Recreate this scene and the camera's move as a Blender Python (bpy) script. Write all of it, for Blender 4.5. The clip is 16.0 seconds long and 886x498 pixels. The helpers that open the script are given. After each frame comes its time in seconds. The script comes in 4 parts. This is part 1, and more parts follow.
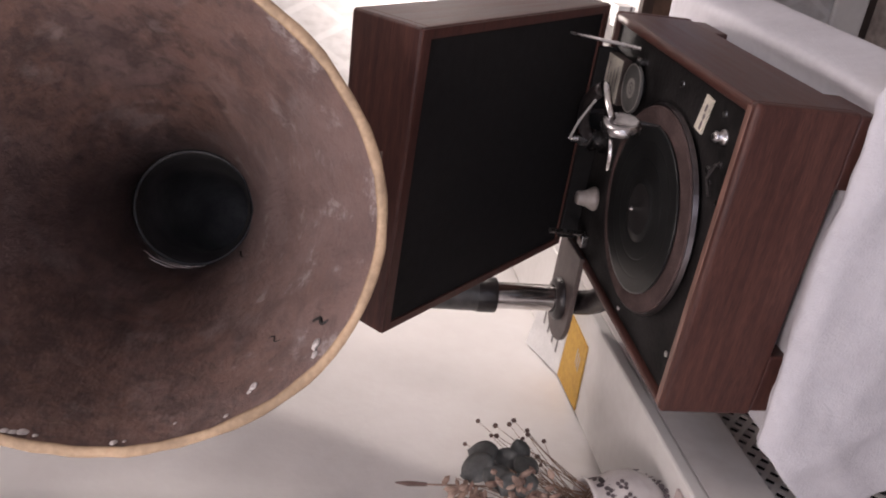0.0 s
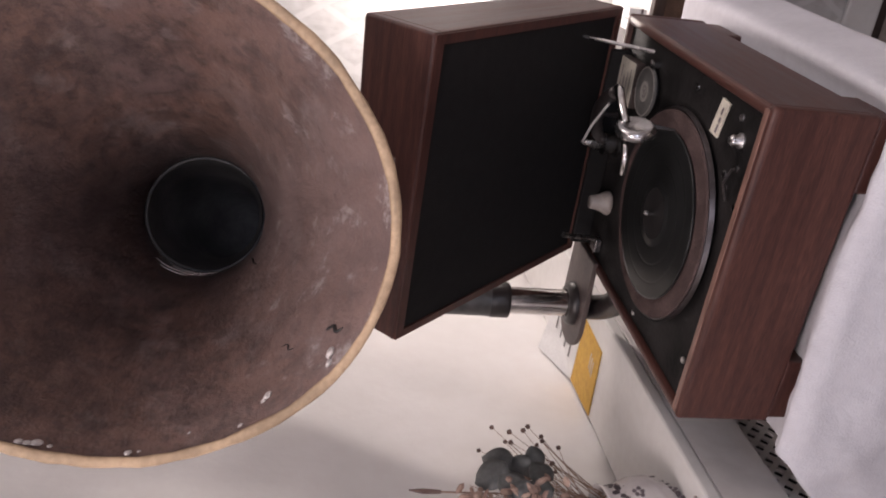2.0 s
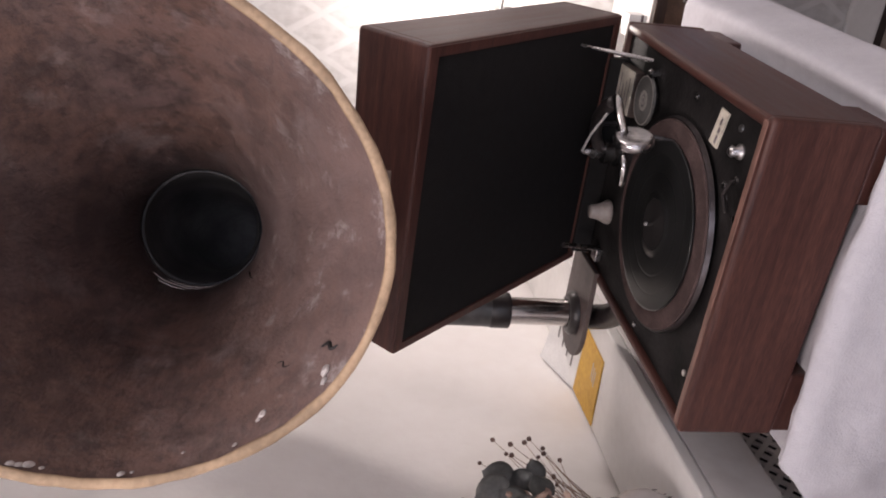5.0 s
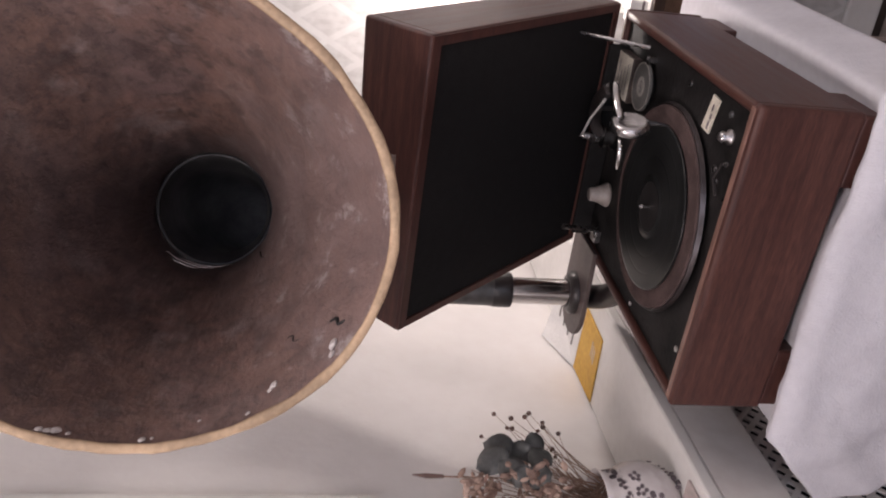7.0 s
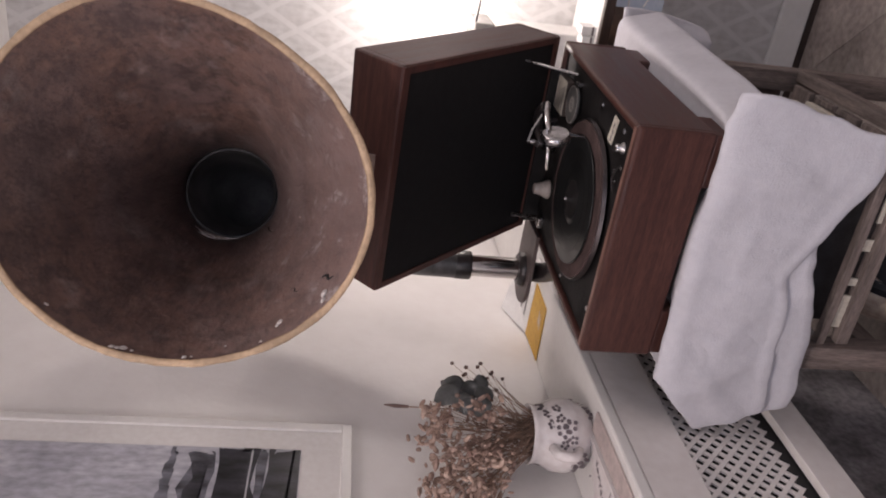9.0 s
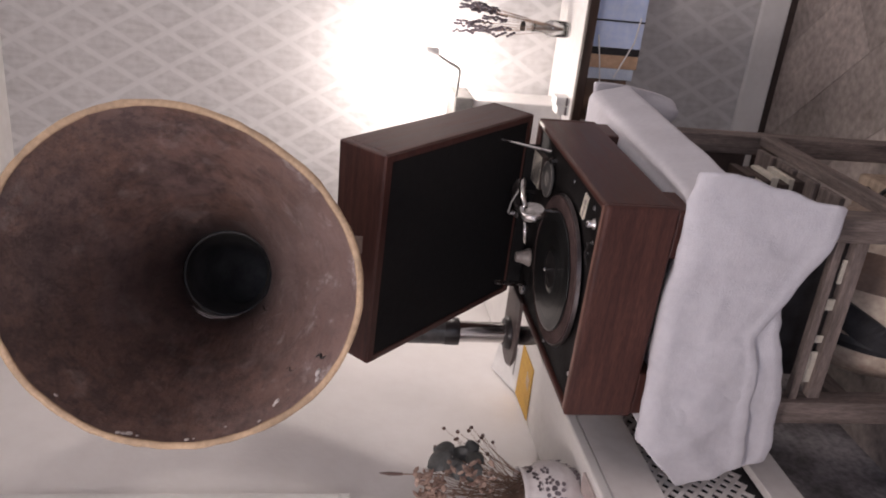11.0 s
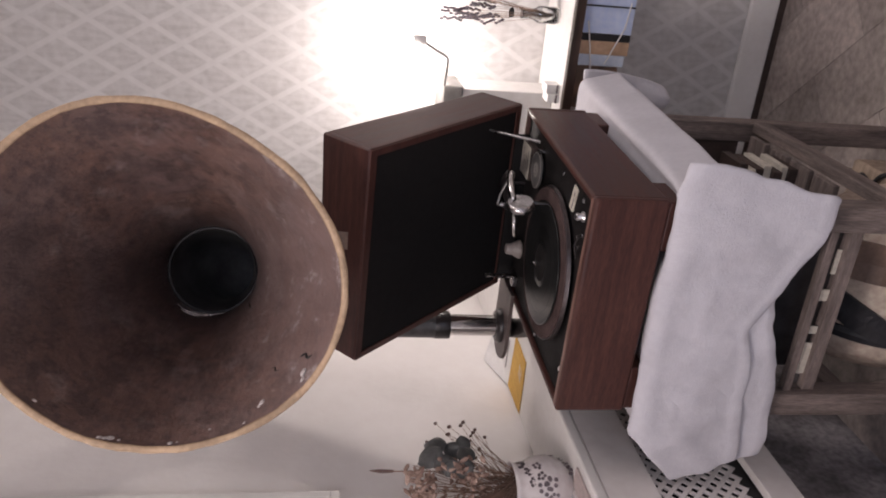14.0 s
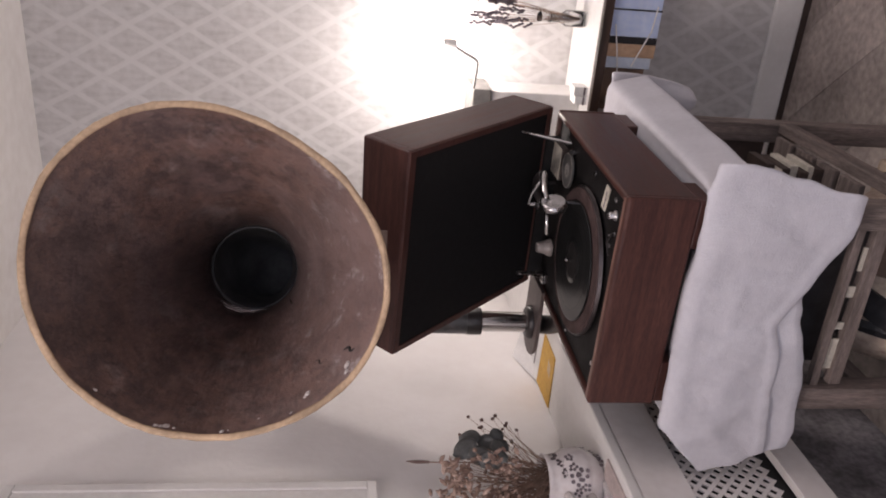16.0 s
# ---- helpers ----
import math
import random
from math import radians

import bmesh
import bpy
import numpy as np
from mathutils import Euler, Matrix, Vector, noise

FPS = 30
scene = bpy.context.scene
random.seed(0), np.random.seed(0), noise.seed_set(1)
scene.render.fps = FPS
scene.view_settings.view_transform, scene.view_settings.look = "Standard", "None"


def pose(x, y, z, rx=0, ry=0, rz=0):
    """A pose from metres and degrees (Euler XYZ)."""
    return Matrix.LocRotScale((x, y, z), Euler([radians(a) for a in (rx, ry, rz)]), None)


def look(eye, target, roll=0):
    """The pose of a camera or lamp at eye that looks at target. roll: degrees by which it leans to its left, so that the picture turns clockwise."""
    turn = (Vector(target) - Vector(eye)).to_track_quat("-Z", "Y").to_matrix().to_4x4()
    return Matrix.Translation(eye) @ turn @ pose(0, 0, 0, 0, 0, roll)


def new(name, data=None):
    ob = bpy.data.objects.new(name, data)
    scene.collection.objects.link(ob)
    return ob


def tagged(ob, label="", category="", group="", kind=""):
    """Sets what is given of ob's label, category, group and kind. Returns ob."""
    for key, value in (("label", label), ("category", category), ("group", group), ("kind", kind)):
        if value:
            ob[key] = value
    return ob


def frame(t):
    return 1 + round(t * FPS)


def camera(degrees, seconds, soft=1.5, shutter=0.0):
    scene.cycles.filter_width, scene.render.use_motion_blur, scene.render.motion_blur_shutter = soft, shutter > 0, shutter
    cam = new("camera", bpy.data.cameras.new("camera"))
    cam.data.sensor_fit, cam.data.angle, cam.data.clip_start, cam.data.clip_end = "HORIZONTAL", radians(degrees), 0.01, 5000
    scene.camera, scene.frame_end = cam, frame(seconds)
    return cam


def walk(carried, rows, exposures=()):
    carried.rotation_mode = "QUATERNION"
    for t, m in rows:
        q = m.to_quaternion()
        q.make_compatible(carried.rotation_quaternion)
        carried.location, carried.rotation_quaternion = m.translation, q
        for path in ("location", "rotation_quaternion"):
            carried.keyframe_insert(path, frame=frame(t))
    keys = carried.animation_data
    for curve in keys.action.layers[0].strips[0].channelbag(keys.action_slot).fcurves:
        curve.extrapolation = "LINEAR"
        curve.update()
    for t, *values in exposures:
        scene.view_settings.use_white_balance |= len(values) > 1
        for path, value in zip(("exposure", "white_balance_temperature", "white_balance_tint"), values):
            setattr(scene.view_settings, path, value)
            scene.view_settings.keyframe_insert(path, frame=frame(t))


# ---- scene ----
cam = camera(58.4, 16.0, soft=1.9, shutter=0.4)
PATH = [
    (0.0, (0.0744, 0.1698, 1.4154), (-0.7663, 1.9563, 1.0966), -86.44),
    (0.5, (0.0738, 0.1731, 1.4126), (-0.7677, 1.9598, 1.0969), -86.61),
    (1.0, (0.0728, 0.1832, 1.4122), (-0.7663, 1.9700, 1.0910), -86.76),
    (1.5, (0.0776, 0.1840, 1.4175), (-0.7641, 1.9720, 1.1100), -86.76),
    (2.0, (0.0749, 0.1798, 1.4216), (-0.7627, 1.9714, 1.1239), -86.74),
    (2.5, (0.0751, 0.1807, 1.4187), (-0.7597, 1.9735, 1.1206), -86.88),
    (3.0, (0.0811, 0.1924, 1.4139), (-0.7533, 1.9860, 1.1195), -86.92),
    (3.5, (0.0859, 0.1967, 1.4091), (-0.7489, 1.9901, 1.1144), -87.01),
    (4.0, (0.0852, 0.1944, 1.4115), (-0.7475, 1.9892, 1.1192), -87.03),
    (6.5, (0.0843, 0.1946, 1.4056), (-0.7614, 1.9880, 1.1442), -87.27),
    (7.0, (0.1027, 0.1496, 1.4089), (-0.7708, 1.9289, 1.1422), -87.20),
    (7.5, (0.1106, 0.0314, 1.4158), (-0.6187, 1.8758, 1.1579), -85.57),
    (8.0, (0.1203, -0.0783, 1.4138), (-0.5101, 1.8026, 1.1593), -85.27),
    (8.5, (0.1751, -0.1255, 1.4020), (-0.6423, 1.6745, 1.0983), -85.57),
    (9.0, (0.2376, -0.1739, 1.4046), (-0.6521, 1.5946, 1.1204), -85.86),
    (9.5, (0.2676, -0.2151, 1.4108), (-0.5385, 1.5911, 1.1149), -86.40),
    (12.0, (0.3401, -0.2289, 1.3900), (-0.4537, 1.5833, 1.0971), -88.00),
    (12.5, (0.3332, -0.2046, 1.3845), (-0.4808, 1.5967, 1.0800), -88.16),
    (13.0, (0.3336, -0.2002, 1.3833), (-0.4796, 1.6014, 1.0788), -88.28),
    (13.5, (0.3348, -0.1934, 1.3789), (-0.4795, 1.6080, 1.0762), -88.34),
    (14.0, (0.3314, -0.1963, 1.3813), (-0.4845, 1.6047, 1.0799), -88.44),
    (14.5, (0.3337, -0.2110, 1.3976), (-0.4852, 1.5907, 1.1092), -88.52),
    (15.0, (0.3369, -0.2167, 1.4097), (-0.4849, 1.5854, 1.1319), -88.44),
    (15.5, (0.3463, -0.2508, 1.4201), (-0.4702, 1.5555, 1.1544), -88.47),
    (16.0, (0.3463, -0.2445, 1.4254), (-0.4718, 1.5622, 1.1674), -88.44),
]
walk(cam, [(t, look(eye, target, roll)) for t, eye, target, roll in PATH], [(0, 0.26, 6250, 15), (6.8, 0.26, 6250, 15), (8.4, 0.04, 6250, 15), (16, 0.02, 6250, 15)])

# ---- light ----
world = bpy.data.worlds.new("dim_interior")
world.use_nodes = True
scene.world = world
world.node_tree.nodes["Background"].inputs[0].default_value = (0.75, 0.82, 1.0, 1)
world.node_tree.nodes["Background"].inputs[1].default_value = 0.07


def area(name, at, target, w, h, power, colour):
    d = bpy.data.lights.new(name, "AREA")
    d.shape, d.size, d.size_y, d.energy, d.color = "RECTANGLE", w, h, power, colour
    ob = new(name, d)
    ob.matrix_world = look(at, target)
    return ob


WX0, WX1, WY0, WY1, CEIL = -0.905, 2.7, -2.6, 2.25, 2.36
area("window_light", (1.35, WY0 + 0.1, 1.55), (-0.3, 1.3, 1.1), 0.9, 1.1, 16, (0.80, 0.85, 1.0))
# West fill is an added light; no window is known on that wall.
area("side_fill_light", (WX0 + 0.06, -1.05, 1.30), (1.2, -0.75, 1.25), 1.0, 1.1, 7, (0.76, 0.85, 1.0))
area("overhead_light", (-0.38, -0.42, CEIL - 0.06), (-0.35, 0.1, 0.0), 0.45, 0.45, 18, (1.0, 0.87, 0.80))
# Second overhead light is added fill for the wall and floor at right.
area("overhead_light", (1.15, 1.25, CEIL - 0.06), (1.0, 1.25, 0.0), 0.80, 0.80, 11, (1.0, 0.89, 0.82))
bulb = bpy.data.lights.new("lamp_bulb", "POINT")
bulb.energy, bulb.color, bulb.shadow_soft_size = 8.5, (1.0, 0.88, 0.78), 0.05
BULB_AT = (-0.10, 2.06, 1.16)
new("lamp_bulb", bulb).location = BULB_AT


# ---- materials ----
def mat(name, base, rough=0.6, metal=0.0, var=0.12, scale=20.0, bump=0.0, bump_scale=80.0, stretch=(1, 1, 1), second=None,
        fine=0.06, coat=0.0, wear=0.0, spec=0.5, tone=0.0):
    m = bpy.data.materials.new(name)
    m.use_nodes = True
    nt = m.node_tree
    b = nt.nodes["Principled BSDF"]
    b.inputs["Roughness"].default_value, b.inputs["Metallic"].default_value = rough, metal
    b.inputs["Coat Weight"].default_value, b.inputs["Specular IOR Level"].default_value = coat, spec
    tc = nt.nodes.new("ShaderNodeTexCoord")
    mp = nt.nodes.new("ShaderNodeMapping")
    mp.inputs["Scale"].default_value = stretch
    nt.links.new(tc.outputs["Object"], mp.inputs[0])

    def noise_tex(s, d=4.0):
        n = nt.nodes.new("ShaderNodeTexNoise")
        n.inputs["Scale"].default_value, n.inputs["Detail"].default_value = s, d
        nt.links.new(mp.outputs[0], n.inputs["Vector"])
        return n
    n1, n2 = noise_tex(scale), noise_tex(scale * 9)
    ramp = nt.nodes.new("ShaderNodeValToRGB")
    dark = second or tuple(c * (1 - 2 * var) for c in base)
    light = base if second else tuple(min(1, c * (1 + var)) for c in base)
    ramp.color_ramp.elements[0].position, ramp.color_ramp.elements[1].position = 0.32, 0.68
    ramp.color_ramp.elements[0].color, ramp.color_ramp.elements[1].color = (*dark, 1), (*light, 1)
    nt.links.new(n1.outputs["Fac"], ramp.inputs[0])
    mx = nt.nodes.new("ShaderNodeMix")
    mx.data_type, mx.blend_type = "RGBA", "OVERLAY"
    mx.inputs[0].default_value = min(1.0, fine * 6)
    nt.links.new(ramp.outputs[0], mx.inputs[6])
    nt.links.new(n2.outputs["Fac"], mx.inputs[7])
    nt.links.new(mx.outputs[2], b.inputs["Base Color"])
    if tone:
        info, tr, hs = nt.nodes.new("ShaderNodeObjectInfo"), nt.nodes.new("ShaderNodeMapRange"), nt.nodes.new("ShaderNodeHueSaturation")
        tr.inputs["To Min"].default_value, tr.inputs["To Max"].default_value = 1 - tone, 1 + tone
        nt.links.new(info.outputs["Random"], tr.inputs[0])
        nt.links.new(tr.outputs[0], hs.inputs["Value"])
        nt.links.new(mx.outputs[2], hs.inputs["Color"])
        nt.links.new(hs.outputs[0], b.inputs["Base Color"])
    if bump:
        n3 = noise_tex(bump_scale, 6)
        bp = nt.nodes.new("ShaderNodeBump")
        bp.inputs["Strength"].default_value, bp.inputs["Distance"].default_value = bump, 0.004
        nt.links.new(n3.outputs["Fac"], bp.inputs["Height"])
        nt.links.new(bp.outputs[0], b.inputs["Normal"])
    if wear:
        mr = nt.nodes.new("ShaderNodeMapRange")
        mr.inputs["To Min"].default_value, mr.inputs["To Max"].default_value = max(0, rough - wear), min(1, rough + wear)
        nt.links.new(n1.outputs["Fac"], mr.inputs[0])
        nt.links.new(mr.outputs[0], b.inputs["Roughness"])
    return m


def glow(name, colour, strength):
    m = bpy.data.materials.new(name)
    m.use_nodes = True
    b = m.node_tree.nodes["Principled BSDF"]
    b.inputs["Emission Color"].default_value, b.inputs["Emission Strength"].default_value = (*colour, 1), strength
    return m


M = dict(
    plaster=mat("plaster", (0.83, 0.80, 0.78), 0.85, var=0.03, scale=3, bump=0.15, bump_scale=60, fine=0.03),
    ceiling=mat("ceiling_paint", (0.78, 0.76, 0.74), 0.9, var=0.02, scale=3),
    gloss_white=mat("gloss_white", (0.76, 0.74, 0.72), 0.4, var=0.04, scale=6, fine=0.03),
    cover_grey=mat("cover_grey", (0.76, 0.72, 0.70), 0.5, var=0.05, scale=5, fine=0.04),
    mahogany=mat("mahogany", (0.088, 0.036, 0.028), 0.42, var=0.25, scale=6, stretch=(0.8, 16, 16), second=(0.050, 0.020, 0.017), spec=0.35, bump=0.08, bump_scale=30, fine=0.13, wear=0.12),
    mahogany_y=mat("mahogany_y", (0.088, 0.036, 0.028), 0.42, var=0.25, scale=6, stretch=(16, 0.8, 16), second=(0.050, 0.020, 0.017), spec=0.35, bump=0.08, bump_scale=30, fine=0.13, wear=0.12),
    black_felt=mat("black_felt", (0.017, 0.016, 0.016), 0.9, var=0.06, scale=60, fine=0.03, bump=0.2, bump_scale=300, spec=0.1),
    black_board=mat("black_board", (0.020, 0.018, 0.018), 0.65, var=0.4, scale=12, bump=0.25, bump_scale=120, wear=0.1, spec=0.12),
    shellac=mat("shellac", (0.016, 0.016, 0.016), 0.30, var=0.2, scale=8, spec=0.3),
    felt_brown=mat("felt_brown", (0.085, 0.058, 0.055), 0.9, var=0.15, scale=25, bump=0.3, bump_scale=260, spec=0.1),
    chrome=mat("chrome", (0.72, 0.70, 0.69), 0.16, 1.0, var=0.08, scale=14, wear=0.1),
    old_iron=mat("old_iron", (0.030, 0.024, 0.024), 0.38, var=0.3, scale=12, bump=0.2),
    rim_tan=mat("rim_tan", (0.52, 0.37, 0.24), 0.6, var=0.15, scale=16, bump=0.3, bump_scale=60),
    towel=mat("towel", (0.60, 0.588, 0.628), 0.95, var=0.035, scale=9, bump=0.35, bump_scale=320, fine=0.02, spec=0.08),
    stand_wood=mat("stand_wood", (0.245, 0.195, 0.175), 0.75, var=0.25, scale=5, stretch=(10, 10, 1.2), second=(0.105, 0.083, 0.073), bump=0.35, bump_scale=25, fine=0.12),
    stand_wood_x=mat("stand_wood_x", (0.245, 0.195, 0.175), 0.75, var=0.25, scale=5, stretch=(1.2, 10, 10), second=(0.105, 0.083, 0.073), bump=0.35, bump_scale=25, fine=0.12),
    floor=mat("floor_stone", (0.40, 0.345, 0.315), 0.7, var=0.2, scale=5, second=(0.25, 0.212, 0.195), bump=0.35, bump_scale=60, fine=0.10, tone=0.26),
    grout=mat("grout", (0.27, 0.235, 0.215), 0.85, var=0.2, scale=20),
    dark_wood=mat("dark_wood", (0.050, 0.028, 0.020), 0.4, var=0.3, scale=5, stretch=(1, 12, 12)),
    white_top=mat("white_top", (0.75, 0.73, 0.71), 0.35, var=0.03, scale=5),
    paper=mat("paper", (0.80, 0.79, 0.78), 0.8, var=0.05, scale=20),
    yellow=mat("yellow_card", (0.62, 0.36, 0.055), 0.6, var=0.05, scale=10),
    ceramic=mat("ceramic", (0.72, 0.67, 0.66), 0.25, var=0.03, scale=8),
    motif=mat("motif_grey", (0.16, 0.13, 0.14), 0.35, var=0.2, scale=30),
    black=mat("black_plain", (0.016, 0.015, 0.016), 0.6),
    paint_grey=mat("paint_grey", (0.58, 0.565, 0.555), 0.8, var=0.03, scale=10),
    rim_dark=mat("rim_dark", (0.11, 0.095, 0.095), 0.33, 0.9, var=0.2, scale=14, wear=0.1),
    pale_edge=mat("pale_edge", (0.21, 0.115, 0.090), 0.45, var=0.2, scale=10, stretch=(2, 14, 14)),
    chrome_dull=mat("chrome_dull", (0.55, 0.53, 0.53), 0.27, 1.0, var=0.15, scale=18, wear=0.12),
    dark_mottle=mat("dark_mottle", (0.44, 0.41, 0.42), 0.8, var=0.3, scale=7, second=(0.10, 0.09, 0.09), bump=0.4, bump_scale=40, fine=0.12),
    dark_label=mat("dark_label", (0.018, 0.016, 0.016), 0.7, var=0.2, scale=30, spec=0.15),
    old_card=mat("old_card", (0.62, 0.57, 0.48), 0.75, var=0.12, scale=30),
    dial_mark=mat("dial_mark", (0.26, 0.24, 0.22), 0.6, var=0.1),
    dial_dark=mat("dial_dark", (0.10, 0.095, 0.09), 0.6, var=0.15, scale=25),
    dial_grey=mat("dial_grey", (0.20, 0.19, 0.18), 0.5, var=0.15, scale=25),
    bakelite_cream=mat("bakelite_cream", (0.30, 0.26, 0.24), 0.4, var=0.06, scale=15),
    neck_black=mat("neck_black", (0.10, 0.095, 0.095), 0.35, var=0.3, scale=12, bump=0.2),
    throat_metal=mat("throat_metal", (0.05, 0.047, 0.047), 0.45, 0.0, var=0.3, scale=15),
    chip_white=mat("chip_white", (0.75, 0.70, 0.68), 0.5, var=0.1, scale=60),
    bracket_brown=mat("bracket_brown", (0.105, 0.078, 0.072), 0.5, var=0.2, scale=12, bump=0.15),
    tag_brown=mat("tag_brown", (0.22, 0.16, 0.13), 0.7, var=0.1),
    stand_wood_y=mat("stand_wood_y", (0.245, 0.195, 0.175), 0.75, var=0.25, scale=5, stretch=(10, 1.2, 10), second=(0.105, 0.083, 0.073), bump=0.35, bump_scale=25, fine=0.12),
    stand_dark=mat("book_brown", (0.055, 0.036, 0.030), 0.6, var=0.2, scale=15),
    black_leather=mat("black_leather", (0.028, 0.027, 0.031), 0.5, var=0.3, scale=20, bump=0.3, bump_scale=150),
    brown_leather=mat("brown_leather", (0.20, 0.125, 0.09), 0.55, var=0.2, scale=15, bump=0.2),
    canvas=mat("canvas", (0.66, 0.55, 0.45), 0.9, var=0.2, scale=7, second=(0.48, 0.38, 0.30), bump=0.5, bump_scale=120, fine=0.1),
    pale_wood=mat("pale_wood", (0.42, 0.32, 0.24), 0.6, var=0.15, scale=8, stretch=(1, 8, 8)),
    pink_board=mat("pink_board", (0.50, 0.42, 0.40), 0.6, var=0.04, scale=8),
    dry_stem=mat("dry_stem", (0.30, 0.20, 0.15), 0.85, var=0.25, scale=30),
    dry_flower=mat("dry_flower", (0.48, 0.355, 0.29), 0.9, var=0.3, scale=25, second=(0.22, 0.135, 0.11)),
    dry_berry=mat("dry_berry", (0.15, 0.095, 0.080), 0.7, var=0.2, scale=30),
    eucalyptus=mat("eucalyptus", (0.135, 0.138, 0.135), 0.55, var=0.25, scale=18),
    lavender=mat("lavender", (0.13, 0.11, 0.13), 0.8, var=0.2, scale=30),
    mount_white=mat("mount_white", (0.80, 0.775, 0.755), 0.8, var=0.02, scale=8),
    photo=mat("photo", (0.56, 0.56, 0.61), 0.3, var=0.2, scale=4, second=(0.36, 0.355, 0.41), stretch=(1, 2.0, 1), fine=0.1),
    photo_dark=mat("photo_dark", (0.045, 0.045, 0.055), 0.3, var=0.4, scale=14, stretch=(1, 3, 1)),
    photo_mid=mat("photo_mid", (0.16, 0.16, 0.19), 0.3, var=0.4, scale=12, stretch=(1, 3, 1)),
    photo_light=mat("photo_light", (0.55, 0.55, 0.58), 0.3, var=0.1, scale=10),
    rod_grey=mat("rod_grey", (0.35, 0.34, 0.33), 0.35, 0.7, var=0.1),
    sky_blue=mat("sky_blue", (0.58, 0.68, 0.92), 0.5, var=0.08, scale=6),
    pale_blue=mat("pale_blue", (0.62, 0.70, 0.82), 0.5, var=0.05, scale=8),
    orange_wood=mat("orange_wood", (0.60, 0.40, 0.26), 0.5, var=0.15, scale=8),
    brown_print=mat("brown_print", (0.20, 0.12, 0.08), 0.5, var=0.5, scale=22, second=(0.06, 0.04, 0.03)),
    glow=glow("lamp_glow", (1.0, 0.90, 0.80), 9.0),
)


def wallpaper():
    """Pale paper: a lattice of lighter diamond lines, a fan of strokes in each diamond."""
    m = mat("wallpaper", (0.57, 0.555, 0.545), 0.7, var=0.03, scale=4, bump=0.05)
    nt = m.node_tree
    b = nt.nodes["Principled BSDF"]
    old = b.inputs["Base Color"].links[0].from_socket

    def op(kind, a, c=None, d=None):
        n = nt.nodes.new("ShaderNodeMath")
        n.operation = kind
        for k, v in enumerate((a, c, d)):
            if v is None:
                continue
            if isinstance(v, (int, float)):
                n.inputs[k].default_value = v
            else:
                nt.links.new(v, n.inputs[k])
        return n.outputs[0]
    tc = nt.nodes.new("ShaderNodeTexCoord")
    sep = nt.nodes.new("ShaderNodeSeparateXYZ")
    nt.links.new(tc.outputs["Object"], sep.inputs[0])
    wob = nt.nodes.new("ShaderNodeTexNoise")
    wob.inputs["Scale"].default_value = 9
    jit = op("MULTIPLY", op("SUBTRACT", wob.outputs["Fac"], 0.5), 0.10)
    u, v = op("ADD", op("ADD", op("DIVIDE", op("ADD", sep.outputs[0], 0.135), 0.103), 0.5), jit), op("DIVIDE", op("SUBTRACT", sep.outputs[2], 1.804), 0.174)
    pa, pb = op("FRACT", op("ADD", u, v)), op("FRACT", op("SUBTRACT", u, v))

    def line(p):
        k = nt.nodes.new("ShaderNodeMapRange")
        k.interpolation_type = "SMOOTHSTEP"
        k.inputs["From Min"].default_value, k.inputs["From Max"].default_value = 0.13, 0.055
        nt.links.new(op("ABSOLUTE", op("SUBTRACT", p, 0.5)), k.inputs[0])
        return k.outputs[0]
    net = op("MAXIMUM", line(pa), line(pb))
    ca, cb = op("FRACT", op("ADD", pa, 0.5)), op("FRACT", op("ADD", pb, 0.5))
    across, along = op("SUBTRACT", op("MULTIPLY", op("ADD", ca, cb), 0.5), 0.5), op("MULTIPLY", op("SUBTRACT", ca, cb), 0.5)
    fan = op("ARCTAN2", across, op("ADD", along, 0.62))
    strokes = op("GREATER_THAN", op("SINE", op("MULTIPLY", fan, 18.0)), 0.0)
    inside = op("MULTIPLY", op("GREATER_THAN", along, -0.26), strokes)
    fac = op("MAXIMUM", net, op("MULTIPLY", inside, 0.30))
    mx = nt.nodes.new("ShaderNodeMix")
    mx.data_type = "RGBA"
    mx.inputs[7].default_value = (0.73, 0.715, 0.705, 1)
    nt.links.new(op("MULTIPLY", fac, 0.58), mx.inputs[0])
    nt.links.new(old, mx.inputs[6])
    nt.links.new(mx.outputs[2], b.inputs["Base Color"])
    return m


